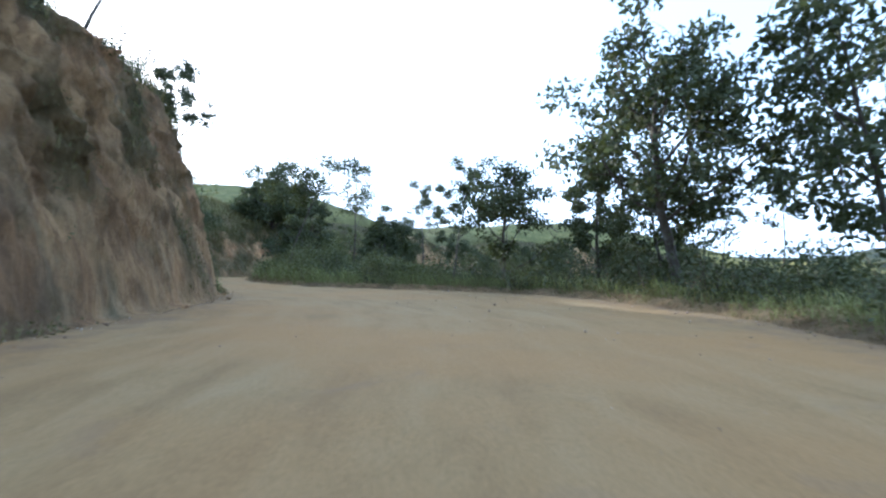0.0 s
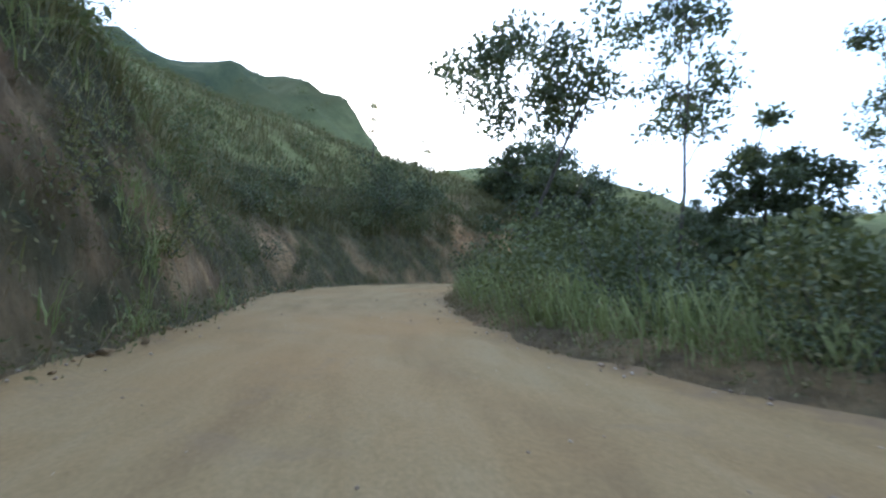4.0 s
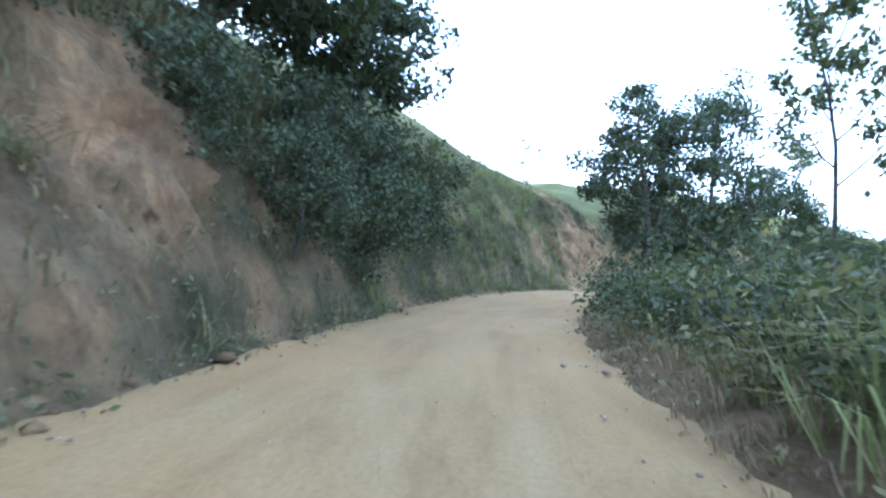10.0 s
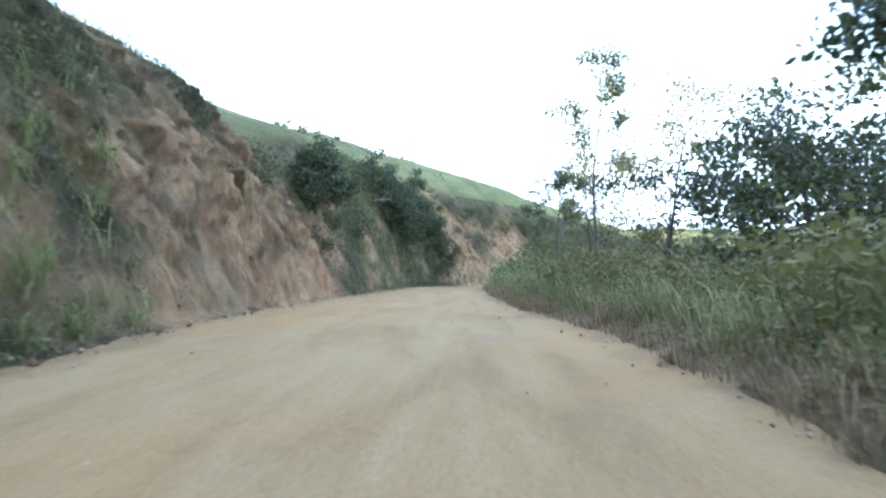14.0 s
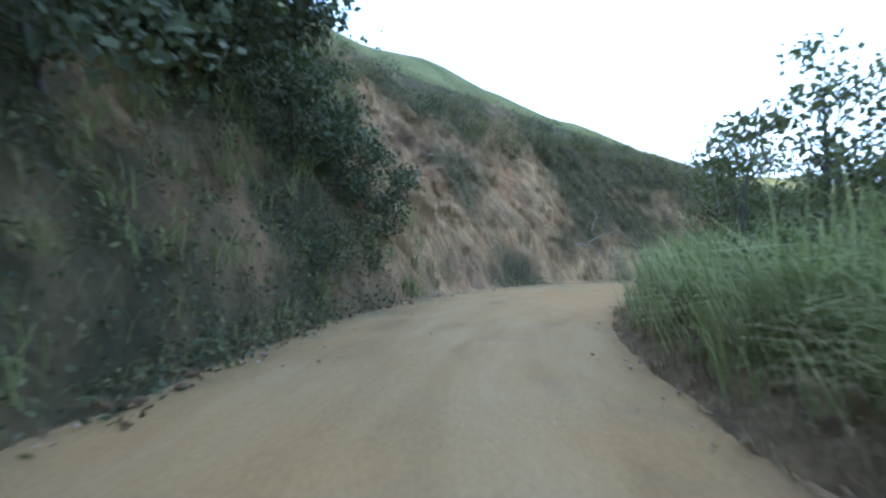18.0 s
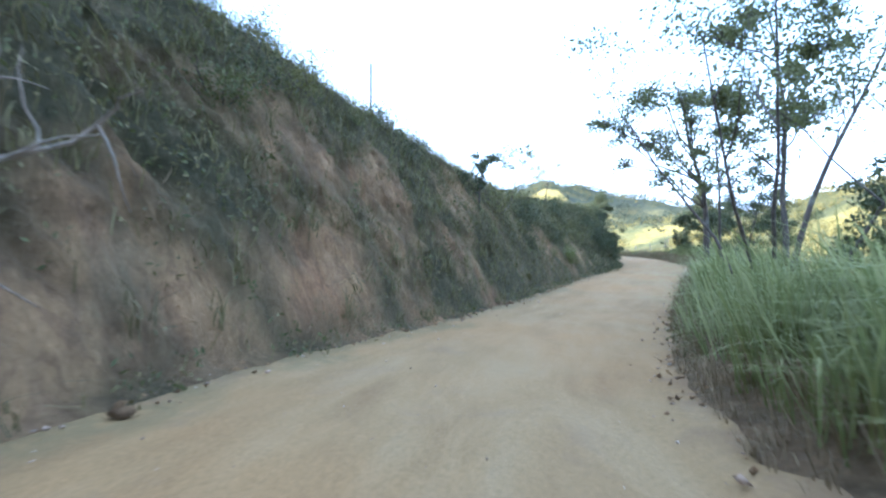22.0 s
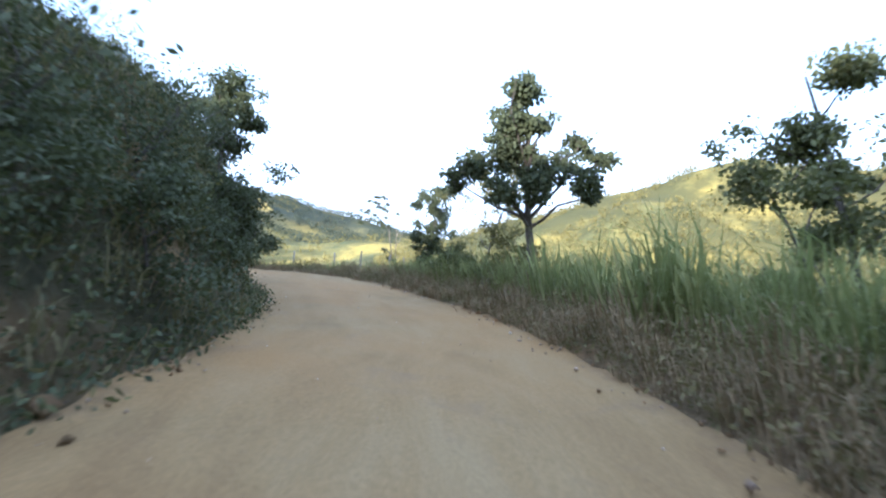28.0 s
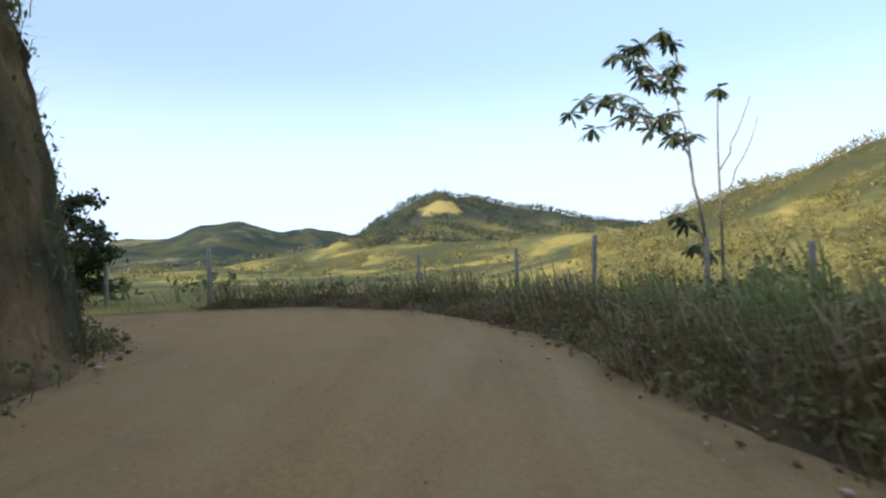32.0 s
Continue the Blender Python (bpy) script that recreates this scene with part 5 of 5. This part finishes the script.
def arching_verge(n, blades, seed):
    """Tall tussocks of broad-leaved grass whose blades bow over."""
    r = np.random.RandomState(seed)
    s = r.uniform(34, 226, n)
    h = np.interp(s, *zip(*GREEN_H)) * 1.5
    ok = r.uniform(0, 1, n) < np.clip(h / 1.7, 0.15, 1) ** 1.5
    s, h = s[ok], h[ok] * r.uniform(0.6, 1.15, ok.sum())
    b = np.abs(r.normal(1.5, 0.9, len(s))) + 0.75 + 0.8 * np.clip((s - 168) / 10, 0, 1)
    lat = np.interp(s, S, RIGHT) + b
    x = np.interp(s, S, XY[:, 0]) - np.interp(s, S, NOR[:, 0]) * lat
    y = np.interp(s, S, XY[:, 1]) - np.interp(s, S, NOR[:, 1]) * lat
    base = np.repeat(np.stack([x, y, right_z(s, b) - 0.05], 1), blades, 0) + r.normal(0, 0.16, (len(s) * blades, 3)) * np.array([1, 1, 0.1])
    return arched_arrays(base, np.repeat(h, blades)[:, None], r, 0.8, 0.015)


v, q = arching_verge(2200, 13, 74)
tagged(new("arching_grass", mesh_of("arching_grass", v, [q], M_GRASS)), "tussocks of tall broad-leaved grass bowing over the verge", "grass", kind="stuff")


def verge_weeds():
    """Low brown and olive weeds between the road and the tall grass."""
    r = np.random.RandomState(73)
    n, m = 3600, 16
    s = np.r_[r.uniform(0, 122, n // 3), r.uniform(160, 228, n - n // 3)]
    b = np.abs(r.normal(0.75, 0.6, n)) + 0.1
    lat = np.interp(s, S, RIGHT) + b
    x = np.interp(s, S, XY[:, 0]) - np.interp(s, S, NOR[:, 0]) * lat
    y = np.interp(s, S, XY[:, 1]) - np.interp(s, S, NOR[:, 1]) * lat
    size = r.uniform(0.12, 0.34, n) * np.clip(0.6 + 0.5 * b, 0.6, 1.6)
    d = r.normal(0, 1, (n, m, 3)) * size[:, None, None] * np.array([0.7, 0.7, 0.9])
    d[..., 2] = np.abs(d[..., 2])
    c = (np.stack([x, y, right_z(s, b)], 1)[:, None] + d).reshape(-1, 3)
    return leaf_arrays(c, 0.085, r, 0.1, 0.42)


v, f = verge_weeds()
tagged(new("verge_weeds", mesh_of("verge_weeds", v, [f], M_UNDER)), "low brown and olive weeds along the road edge", "weeds", kind="stuff")


def bank_spots(n, seed, power, top=1.0):
    """Places on the bank where plants hold, fewer on the bare faces."""
    r = np.random.RandomState(seed)
    rows, cols = BANK_P.shape[:2]
    i, j = r.randint(0, rows, n), (r.uniform(0, 1, n) ** power * cols * top).astype(int).clip(0, cols - 1)
    p = BANK_P[i, j]
    chance = np.clip(BANK_COVER[i, j] * 1.05, 0.02, 1)
    ok = (r.uniform(0, 1, n) < chance) & (j > 2)
    return p[ok] + r.normal(0, 0.05, (ok.sum(), 3)).clip(-0.08, 0.08), i[ok], r


p, i, r = bank_spots(20000, 63, 1.0)
c = np.repeat(p, 8, 0) + r.normal(0, 0.12, (len(p) * 8, 3)).clip(-0.17, 0.17) + np.array([0, 0, 0.06])
v, f = leaf_arrays(c, 0.1, r, 0.9, 0.38)
tagged(new("bank_undergrowth", mesh_of("bank_undergrowth", v, [f], M_UNDER)), "dusty olive undergrowth clinging to the bank", "undergrowth", kind="stuff")
p, i, r = bank_spots(14000, 64, 0.9)
c = np.repeat(p, 8, 0) + r.normal(0, 0.12, (len(p) * 8, 3)).clip(-0.17, 0.17) + np.array([0, 0, 0.08])
v, f = leaf_arrays(c, 0.11, r, 0.9, 0.42)
tagged(new("bank_creepers", mesh_of("bank_creepers", v, [f], M_LEAF_MID)), "green creepers and weeds on the bank", "undergrowth", kind="stuff")
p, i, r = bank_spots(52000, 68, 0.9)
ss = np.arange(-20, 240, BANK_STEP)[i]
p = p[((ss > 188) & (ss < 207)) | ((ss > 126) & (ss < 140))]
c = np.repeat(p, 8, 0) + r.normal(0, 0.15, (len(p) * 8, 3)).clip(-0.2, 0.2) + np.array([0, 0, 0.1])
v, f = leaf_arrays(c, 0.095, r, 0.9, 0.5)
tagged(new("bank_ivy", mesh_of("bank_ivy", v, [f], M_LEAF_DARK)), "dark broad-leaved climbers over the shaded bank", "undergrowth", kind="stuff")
p, i, r = bank_spots(60000, 65, 0.55)
ss = np.arange(-20, 240, BANK_STEP)[i]
nx, ny = np.interp(ss, S, NOR[:, 0]), np.interp(ss, S, NOR[:, 1])
v, q, t = blade_arrays(p - np.array([0, 0, 0.05]), 0.42, r, 0.9, -np.stack([nx, ny, 0 * nx], 1) * 0.5, 0.009)
tagged(new("bank_grass", mesh_of("bank_grass", v, [q, t], M_GRASS_OLIVE)), "tufts of grass on the bank and its rim", "grass", kind="stuff")
p, i, r = bank_spots(22000, 66, 0.8)
ss = np.arange(-20, 240, BANK_STEP)[i]
nx, ny = np.interp(ss, S, NOR[:, 0]), np.interp(ss, S, NOR[:, 1])
v, q, t = blade_arrays(p, 0.4, r, 1.3, -np.stack([nx, ny, 0 * nx], 1) * 0.8, 0.007)
tagged(new("bank_dry_grass", mesh_of("bank_dry_grass", v, [q, t], M_GRASS_DRY)), "dry straw-coloured grass hanging on the bank", "grass", kind="stuff")


def bank_reeds(spans, blades, high, seed, lo=8, hi=76, lean=1.3):
    """Long-leaved grass and ferns that hang down the green parts of the bank."""
    r = np.random.RandomState(seed)
    at = np.concatenate([r.uniform(s0, s1, n) for s0, s1, n in spans])
    p = BANK_P[((at + 20) / BANK_STEP).astype(int), r.randint(lo, hi, len(at))]
    base = np.repeat(p, blades, 0) + r.normal(0, 0.1, (len(p) * blades, 3))
    return arched_arrays(base, high, r, lean, 0.011)


v, q = bank_reeds([(76, 102, 460), (118, 143.5, 340), (26, 40, 120)], 18, 0.8, 69)
tagged(new("bank_reeds", mesh_of("bank_reeds", v, [q], M_GRASS)), "long-leaved green grass hanging down the bank", "grass", kind="stuff")
v, q = bank_reeds([(52, 76, 160), (118, 143, 160), (153, 176, 220), (178, 204, 200)], 16, 0.7, 70)
tagged(new("bank_dry_reeds", mesh_of("bank_dry_reeds", v, [q], M_UNDER)), "withered olive grass and ferns hanging down the bank", "grass", kind="stuff")
v, q = bank_reeds([(200, 225, 230)], 16, 0.55, 80, 36, 52, 0.6)
tagged(new("rim_grass", mesh_of("rim_grass", v, [q], M_GRASS_OLIVE)), "fringe of grass along the rim of the last bank", "grass", kind="stuff")


def hill_scrub():
    """Scattered scrub on the slopes above the bank and below the verge."""
    r = np.random.RandomState(67)
    x, y = r.uniform(-120, 125, 8000), r.uniform(-20, 165, 8000)
    k, lat = nearest(x[:, None], y[:, None])
    k, lat = k[:, 0], lat[:, 0]
    z = ground_z(x[:, None], y[:, None], False)[:, 0]
    a, b = lat - LEFT[k], -lat - RIGHT[k]
    patch = waves(x, y, 26, 68)
    ok = ((a > 8) & (patch > np.where((x < -48) & (y > 60), -0.5, 0.15))) | ((b > 4.5) & (patch > -0.5))
    p = np.stack([x, y, z], 1)[ok]
    size = r.uniform(0.35, 1.0, len(p))
    n = 13
    d = r.normal(0, 1, (len(p), n, 3)) * size[:, None, None] * np.array([0.55, 0.55, 0.4])
    d[..., 2] = np.abs(d[..., 2])
    c = (p[:, None] + d).reshape(-1, 3)
    v, f = leaf_arrays(c, np.repeat(size, n) * 0.5, r, 0.2, 0.6)
    return v, f


v, f = hill_scrub()
tagged(new("hillside_scrub", mesh_of("hillside_scrub", v, [f], M_LEAF_MID)), "scattered green scrub on the hillsides", "scrub", kind="stuff")


def slope_thicket():
    """Leafy thicket that covers the steep slope above the first bends."""
    r = np.random.RandomState(71)
    n, m = 1500, 34
    s = r.uniform(24, 67, n)
    a = 2.5 + 24 * r.uniform(0, 1, n) ** 1.5
    lat = np.interp(s, S, LEFT) + a
    x = np.interp(s, S, XY[:, 0]) + np.interp(s, S, NOR[:, 0]) * lat
    y = np.interp(s, S, XY[:, 1]) + np.interp(s, S, NOR[:, 1]) * lat
    keep = waves(x, y, 9, 72) > -0.45
    x, y = x[keep], y[keep]
    z = ground_z(x[:, None], y[:, None], False)[:, 0]
    size = r.uniform(0.4, 1.15, len(x))
    d = unit(r.normal(0, 1, (len(x), m, 3))) * size[:, None, None] * np.array([0.8, 0.8, 0.7]) * r.uniform(0.4, 1, (len(x), m, 1))
    d[..., 2] = np.abs(d[..., 2])
    c = (np.stack([x, y, z], 1)[:, None] + d).reshape(-1, 3)
    return leaf_arrays(c, np.repeat(size, m) * 0.2, r, 0.3, 0.6)


v, f = slope_thicket()
tagged(new("slope_thicket", mesh_of("slope_thicket", v, [f], M_LEAF_MID)), "dense green thicket on the steep slope above the bend", "scrub", kind="stuff")


def slope_grass():
    """Rank grass and withered weeds on the slope above the first bends."""
    r = np.random.RandomState(75)
    n = 52000
    s = r.uniform(22, 76, n)
    a = 2.2 + 26 * r.uniform(0, 1, n) ** 1.4
    lat = np.interp(s, S, LEFT) + a
    nx, ny = np.interp(s, S, NOR[:, 0]), np.interp(s, S, NOR[:, 1])
    x, y = np.interp(s, S, XY[:, 0]) + nx * lat, np.interp(s, S, XY[:, 1]) + ny * lat
    keep = waves(x, y, 5, 76) > -0.5
    x, y, nx, ny = x[keep], y[keep], nx[keep], ny[keep]
    z = ground_z(x[:, None], y[:, None], False)[:, 0]
    return blade_arrays(np.stack([x, y, z - 0.1], 1), 0.85, r, 0.8, -np.stack([nx, ny, 0 * nx], 1) * 0.3, 0.022)


v, q, t = slope_grass()
tagged(new("slope_grass", mesh_of("slope_grass", v, [q, t], M_UNDER)), "rank withered grass on the slope above the bend", "grass", kind="stuff")


def valley_cane():
    """Tall sunlit cane below the verge."""
    r = np.random.RandomState(77)
    n, m = 1100, 15
    s, b = r.normal(174, 9, n), r.uniform(7, 26, n)
    lat = np.interp(s, S, RIGHT) + b
    x = np.interp(s, S, XY[:, 0]) - np.interp(s, S, NOR[:, 0]) * lat
    y = np.interp(s, S, XY[:, 1]) - np.interp(s, S, NOR[:, 1]) * lat
    ok = waves(x, y, 11, 78) + 0.5 * waves(x, y, 4, 79) > 0.15 + 0.03 * np.abs(s - 174)
    x, y = x[ok], y[ok]
    n = len(x)
    z = ground_z(x[:, None], y[:, None], False)[:, 0]
    base = np.repeat(np.stack([x, y, z - 0.1], 1), m, 0) + r.normal(0, 0.25, (n * m, 3)) * np.array([1, 1, 0.1])
    return arched_arrays(base, np.repeat(r.uniform(3.2, 5.6, n), m)[:, None], r, 0.3, 0.035)


v, q = valley_cane()
tagged(new("valley_cane", mesh_of("valley_cane", v, [q], M_CANE)), "tall yellow-green cane below the road verge", "cane", kind="stuff")


def far_woods(n, az0, az1, r0, r1, size, seed, cut):
    r = np.random.RandomState(seed)
    az, d = np.radians(r.uniform(az0, az1, n)), r.uniform(r0, r1, n)
    x, y = 80 - d * np.sin(az), 100 + d * np.cos(az)
    keep = (waves(x, y, 90, seed) > cut) & (np.hypot(x - 712, y + 30) > 20)
    x, y = x[keep], y[keep]
    z = ground_z(x[:, None], y[:, None], False)[:, 0]
    sz = size * r.uniform(0.5, 1.4, len(x))
    m = 19 if size < 2.5 else 10
    dd = unit(r.normal(0, 1, (len(x), m, 3))) * sz[:, None, None] * np.array([0.6, 0.6, 0.75]) * r.uniform(0.5, 1, (len(x), m, 1))
    c = np.stack([x, y, z + sz * 0.7], 1)[:, None] + dd
    return leaf_arrays(c.reshape(-1, 3), np.repeat(sz, m) * (0.3 if size < 2.5 else 0.42), r, 0.1, 0.75)


v, f = far_woods(9000, -205, -114, 95, 330, 1.8, 81, -0.5)
tagged(new("far_woods", mesh_of("far_woods", v, [f], M_FAR)), "open sunlit woodland on the opposite hillside", "woodland", kind="stuff")
v, f = far_woods(9000, -124, -92, 480, 800, 3.0, 83, -0.35)
tagged(new("hilltop_woods", mesh_of("hilltop_woods", v, [f], M_FAR_DARK)), "dark forest over the domed hill with a bright clearing", "woodland", kind="stuff")
v, f = far_woods(3600, -125, -66, 330, 860, 3.2, 82, 0.15)
tagged(new("distant_woods", mesh_of("distant_woods", v, [f], M_FAR)), "dark patches of woodland on the distant hills", "woodland", kind="stuff")


# ---- stones, fallen wood, posts ----
def stones(spots, sizes, seed):
    """Rough eight-sided stones, each a little different."""
    r = np.random.RandomState(seed)
    n = len(spots)
    d = np.array([(1, 0, 0), (0, 1, 0), (-1, 0, 0), (0, -1, 0), (0, 0, 0.8), (0, 0, -0.6), (0.6, 0.6, 0.4), (-0.6, -0.6, 0.4)], float)
    v = d[None] * r.uniform(0.6, 1.3, (n, 8, 1)) + r.normal(0, 0.12, (n, 8, 3))
    a = r.uniform(0, 6.28, n)
    c, s_ = np.cos(a)[:, None], np.sin(a)[:, None]
    v = np.stack([v[..., 0] * c - v[..., 1] * s_, v[..., 0] * s_ + v[..., 1] * c, v[..., 2]], -1) * sizes[:, None, None] + spots[:, None]
    f = np.array([(0, 6, 4), (6, 1, 4), (1, 2, 4), (2, 7, 4), (7, 3, 4), (3, 0, 4), (1, 6, 0), (3, 7, 2), (1, 0, 5), (2, 1, 5), (3, 2, 5), (0, 3, 5)])
    return v.reshape(-1, 3), (np.arange(n)[:, None, None] * 8 + f[None]).reshape(-1, 3)


def along(s, lat, z):
    x, y = np.interp(s, S, XY[:, 0]), np.interp(s, S, XY[:, 1])
    nx, ny = np.interp(s, S, NOR[:, 0]), np.interp(s, S, NOR[:, 1])
    return np.stack([x + nx * lat, y + ny * lat, z + grade(s)], 1)


def road_stones():
    r = np.random.RandomState(91)
    # loose clods along both edges, a few on the running surface
    s = r.uniform(-5, 250, 2600)
    left = r.uniform(0, 1, 2600) < 0.55
    e = np.abs(r.normal(0, 0.45, 2600))
    lat = np.where(left, np.interp(s, S, LEFT) + 0.25 - e, -np.interp(s, S, RIGHT) - 0.1 + e * 0.8)
    size = r.gamma(1.5, 0.008, 2600) + 0.008
    s2 = r.uniform(-5, 250, 900)
    l2 = -np.interp(s2, S, RIGHT) + r.uniform(0, 1, 900) * (np.interp(s2, S, RIGHT) + np.interp(s2, S, LEFT))
    z2 = r.gamma(1.2, 0.005, 900) + 0.006
    # the scatter of clods over the wide apron of the first bend
    s3, l3 = r.normal(21, 6, 300), -r.uniform(0.5, 7.5, 300)
    z3 = r.gamma(1.5, 0.007, 300) + 0.007
    s, lat, size = np.r_[s, s2, s3], np.r_[lat, l2, l3], np.r_[size, z2, z3]
    return stones(along(s, lat, 0.03 + size * 0.3), size, 92)


v, f = road_stones()
tagged(new("road_stones", mesh_of("road_stones", v, [f], M_STONE)), "loose stones and clods along the dirt road", "stones", kind="stuff")


def fallen_earth():
    """Heaps of slipped soil at the foot of the bank."""
    r = np.random.RandomState(93)
    n = 2200
    s = r.uniform(-5, 232, n)
    near = 0.5 + 0.5 * waves(s, 0 * s, 9, 94)
    ok = r.uniform(0, 1, n) < near
    s = s[ok]
    lat = np.interp(s, S, LEFT) + 0.35 - np.abs(r.normal(0, 0.3, len(s)))
    # crumbled earth along the outer edge of the last bends
    s2 = r.uniform(150, 228, 900)
    l2 = -np.interp(s2, S, RIGHT) - 0.12 + r.normal(0, 0.2, 900)
    s, lat = np.r_[s, s2], np.r_[lat, l2]
    size = r.gamma(1.6, 0.02, len(s)) + 0.015
    size[len(s) - 900:] *= 0.5
    return stones(along(s, lat, 0.02 + size * 0.2), size, 95)


v, f = fallen_earth()
tagged(new("fallen_earth", mesh_of("fallen_earth", v, [f], M_SOIL)), "slipped clods of soil along both edges of the road", "soil", kind="stuff")


def dead_branch(label, x, y, z, length, towards, seed, forks=4, girth=0.042):
    r = np.random.RandomState(seed)
    root = new("dead_branch")
    root.location = (x, y, z)
    tagged(root, label, "branch")
    main = sway(r, (0, 0, 0), towards, length, 8, 0.22, -0.03)
    v, f = tube(main, girth * np.linspace(1, 0.35, 8), 6)
    stem = part("stem", mesh_of("stem", v, [f], M_BARK_PALE, True), root)
    for n in range(forks):
        k = 1 + int(r.uniform(0, 6))
        b = sway(r, main[k], unit(main[-1] - main[0]) + r.normal(0, 0.8, 3), length * r.uniform(0.3, 0.6), 6, 0.25)
        v, f = tube(b, girth * 0.5 * np.linspace(1, 0.25, 6), 5)
        part("fork", mesh_of("fork", v, [f], M_BARK_PALE, True), stem)
    return root


def bank_point(s, a):
    """The bank's surface at a station, a metres from its foot."""
    i = int(np.clip((s + 20) / BANK_STEP, 0, len(BANK_P) - 1))
    k = int(round((s + 60) / 0.5))
    lat = (BANK_P[i, :, 0] - XY[k, 0]) * NOR[k, 0] + (BANK_P[i, :, 1] - XY[k, 1]) * NOR[k, 1] - LEFT[k]
    return BANK_P[i, int(np.abs(lat - a).argmin())]


def down_road(s):
    return TAN[int(round((s + 60) / 0.5))]


for s, a, le, tilt, seed, label in (
        (154.5, 1.1, 1.9, 0.35, 201, "pale fallen branch with crooked forks lying on the bank"),
        (153.2, 0.8, 1.6, 0.1, 202, "bleached curved branch hanging on the slope"),
        (155.3, 1.5, 1.3, 0.9, 203, "forked grey root sticking out of the soil"),
        (146.0, 2.9, 1.6, 0.1, 204, "thin bare branch on the sandy face"),
        (129.5, 1.6, 1.3, 0.2, 205, "short pale branch jutting from the bank"),
        (125.5, 2.0, 1.2, 0.15, 206, "bare stick jutting from the dark bank")):
    p = bank_point(s, a)
    t = down_road(s)
    n = NOR[int(round((s + 60) / 0.5))]
    dead_branch(label, p[0] - n[0] * 0.12, p[1] - n[1] * 0.12, p[2], le, (t[0] - 0.35 * n[0], t[1] - 0.35 * n[1], tilt), seed)


def hanging_plant(s, a, length, seed):
    """A withered plant that hangs down the face in dark tufts."""
    r = np.random.RandomState(seed)
    p = bank_point(s, a)
    n = NOR[int(round((s + 60) / 0.5))]
    root = new("hanging_plant")
    root.location = (p[0], p[1], p[2])
    tagged(root, "withered dark plant hanging down the bank face", "plant")
    line = sway(r, (0, 0, 0), (-n[0] * 0.5, -n[1] * 0.5, -1), length, 8, 0.12)
    v, f = tube(line, 0.025 * np.linspace(1, 0.4, 8), 5)
    stem = part("stem", mesh_of("stem", v, [f], M_BARK, True), root)
    for q in line[1:]:
        v, f = leaf_arrays(q + r.normal(0, 0.07, (34, 3)), 0.16, r, 0.6, 0.35)
        part("leaf_tuft", mesh_of("leaf_tuft", v, [f], M_LEAF_DARK), stem)


hanging_plant(71.5, 2.6, 2.0, 211)
hanging_plant(69.4, 2.9, 1.0, 212)


def grass_clump(x, y, high, n, seed, label, material):
    r = np.random.RandomState(seed)
    root = new("grass_clump")
    root.location = (x, y, height_at(x, y))
    tagged(root, label, "grass", "large clumps of grass by the road")
    base = r.normal(0, 0.16, (n, 3)) * np.array([1, 1, 0.1])
    v, q = arched_arrays(base, high, r, 0.7, 0.011)
    part("tuft", mesh_of("tuft", v, [q], material), root)
    base = r.normal(0, 0.25, (n // 3, 3)) * np.array([1, 1, 0.1])
    v, q = arched_arrays(base, high * 0.75, r, 1.2, 0.008)
    part("dry_tuft", mesh_of("dry_tuft", v, [q], M_GRASS_DRY), root)


x, y = place_left(184.0, 0.75)
grass_clump(x, y, 1.15, 260, 221, "long-leaved green grass clump at the foot of the bank", M_GRASS)
for s, b, h, seed in ((129.5, 0.9, 1.6, 222), (132, 1.2, 1.7, 223), (134.5, 0.9, 1.5, 224), (139, 1.3, 1.6, 225), (145, 0.9, 1.5, 226), (149, 1.2, 1.6, 227),
                      (157.5, 1.0, 1.4, 228), (161, 1.3, 1.4, 229), (166, 1.1, 1.2, 230), (170.5, 1.4, 1.2, 231), (55, 1.2, 1.5, 232), (63.5, 1.3, 2.0, 233), (66.5, 1.6, 2.1, 234),
                      (204, 1.4, 1.3, 235), (207.5, 1.7, 1.4, 236), (211, 1.5, 1.3, 237), (215, 2.0, 1.3, 238)):
    x, y = place_right(s, b)
    grass_clump(x, y, h, 240, seed, "tall green grass clump arching over the verge", M_GRASS)


def post(name, label, x, y, high, thick, lean=0.0, cap=False):
    root = new(name)
    root.location = (x, y, height_at(x, y) - 0.3)
    tagged(root, label, "post")
    v, f = tube(np.array([(0, 0, 0), (0.02, 0, high * 0.5), (lean, 0, high), (lean, 0, high + 0.02)]), np.array([1.0, 0.95, 0.9, 0.05]) * thick, 8)
    part("shaft", mesh_of("shaft", v, [f], M_POST, True), root)
    return root


# fence along the outer side of the last bend
for n in range(8):
    x, y = place_right(212.5 + 2.1 * n, 3.0 + 0.25 * math.sin(n * 2.1))
    tagged(post("fence_post", "weathered wooden fence post in dry grass", x, y, 1.5 + 0.14 * math.sin(n * 1.7), 0.05, 0.06 * math.sin(n * 2.3)), group="fence posts at the bend")
for x, y, h in ((113.4, 98.4, 1.9), (115.2, 101.6, 1.6), (114.6, 103.2, 1.7)):
    tagged(post("fence_post", "pale weathered fence post beyond the turn of the road", x, y, h, 0.07, 0.04), group="fence posts at the bend")
post("wooden_pole", "thin dark pole standing on the rim of the bank", 61.6, 119.4, 2.6, 0.05, 0.1)
post("wooden_pole", "thin weathered pole among the grass", 43.5, 108.0, 3.6, 0.06)
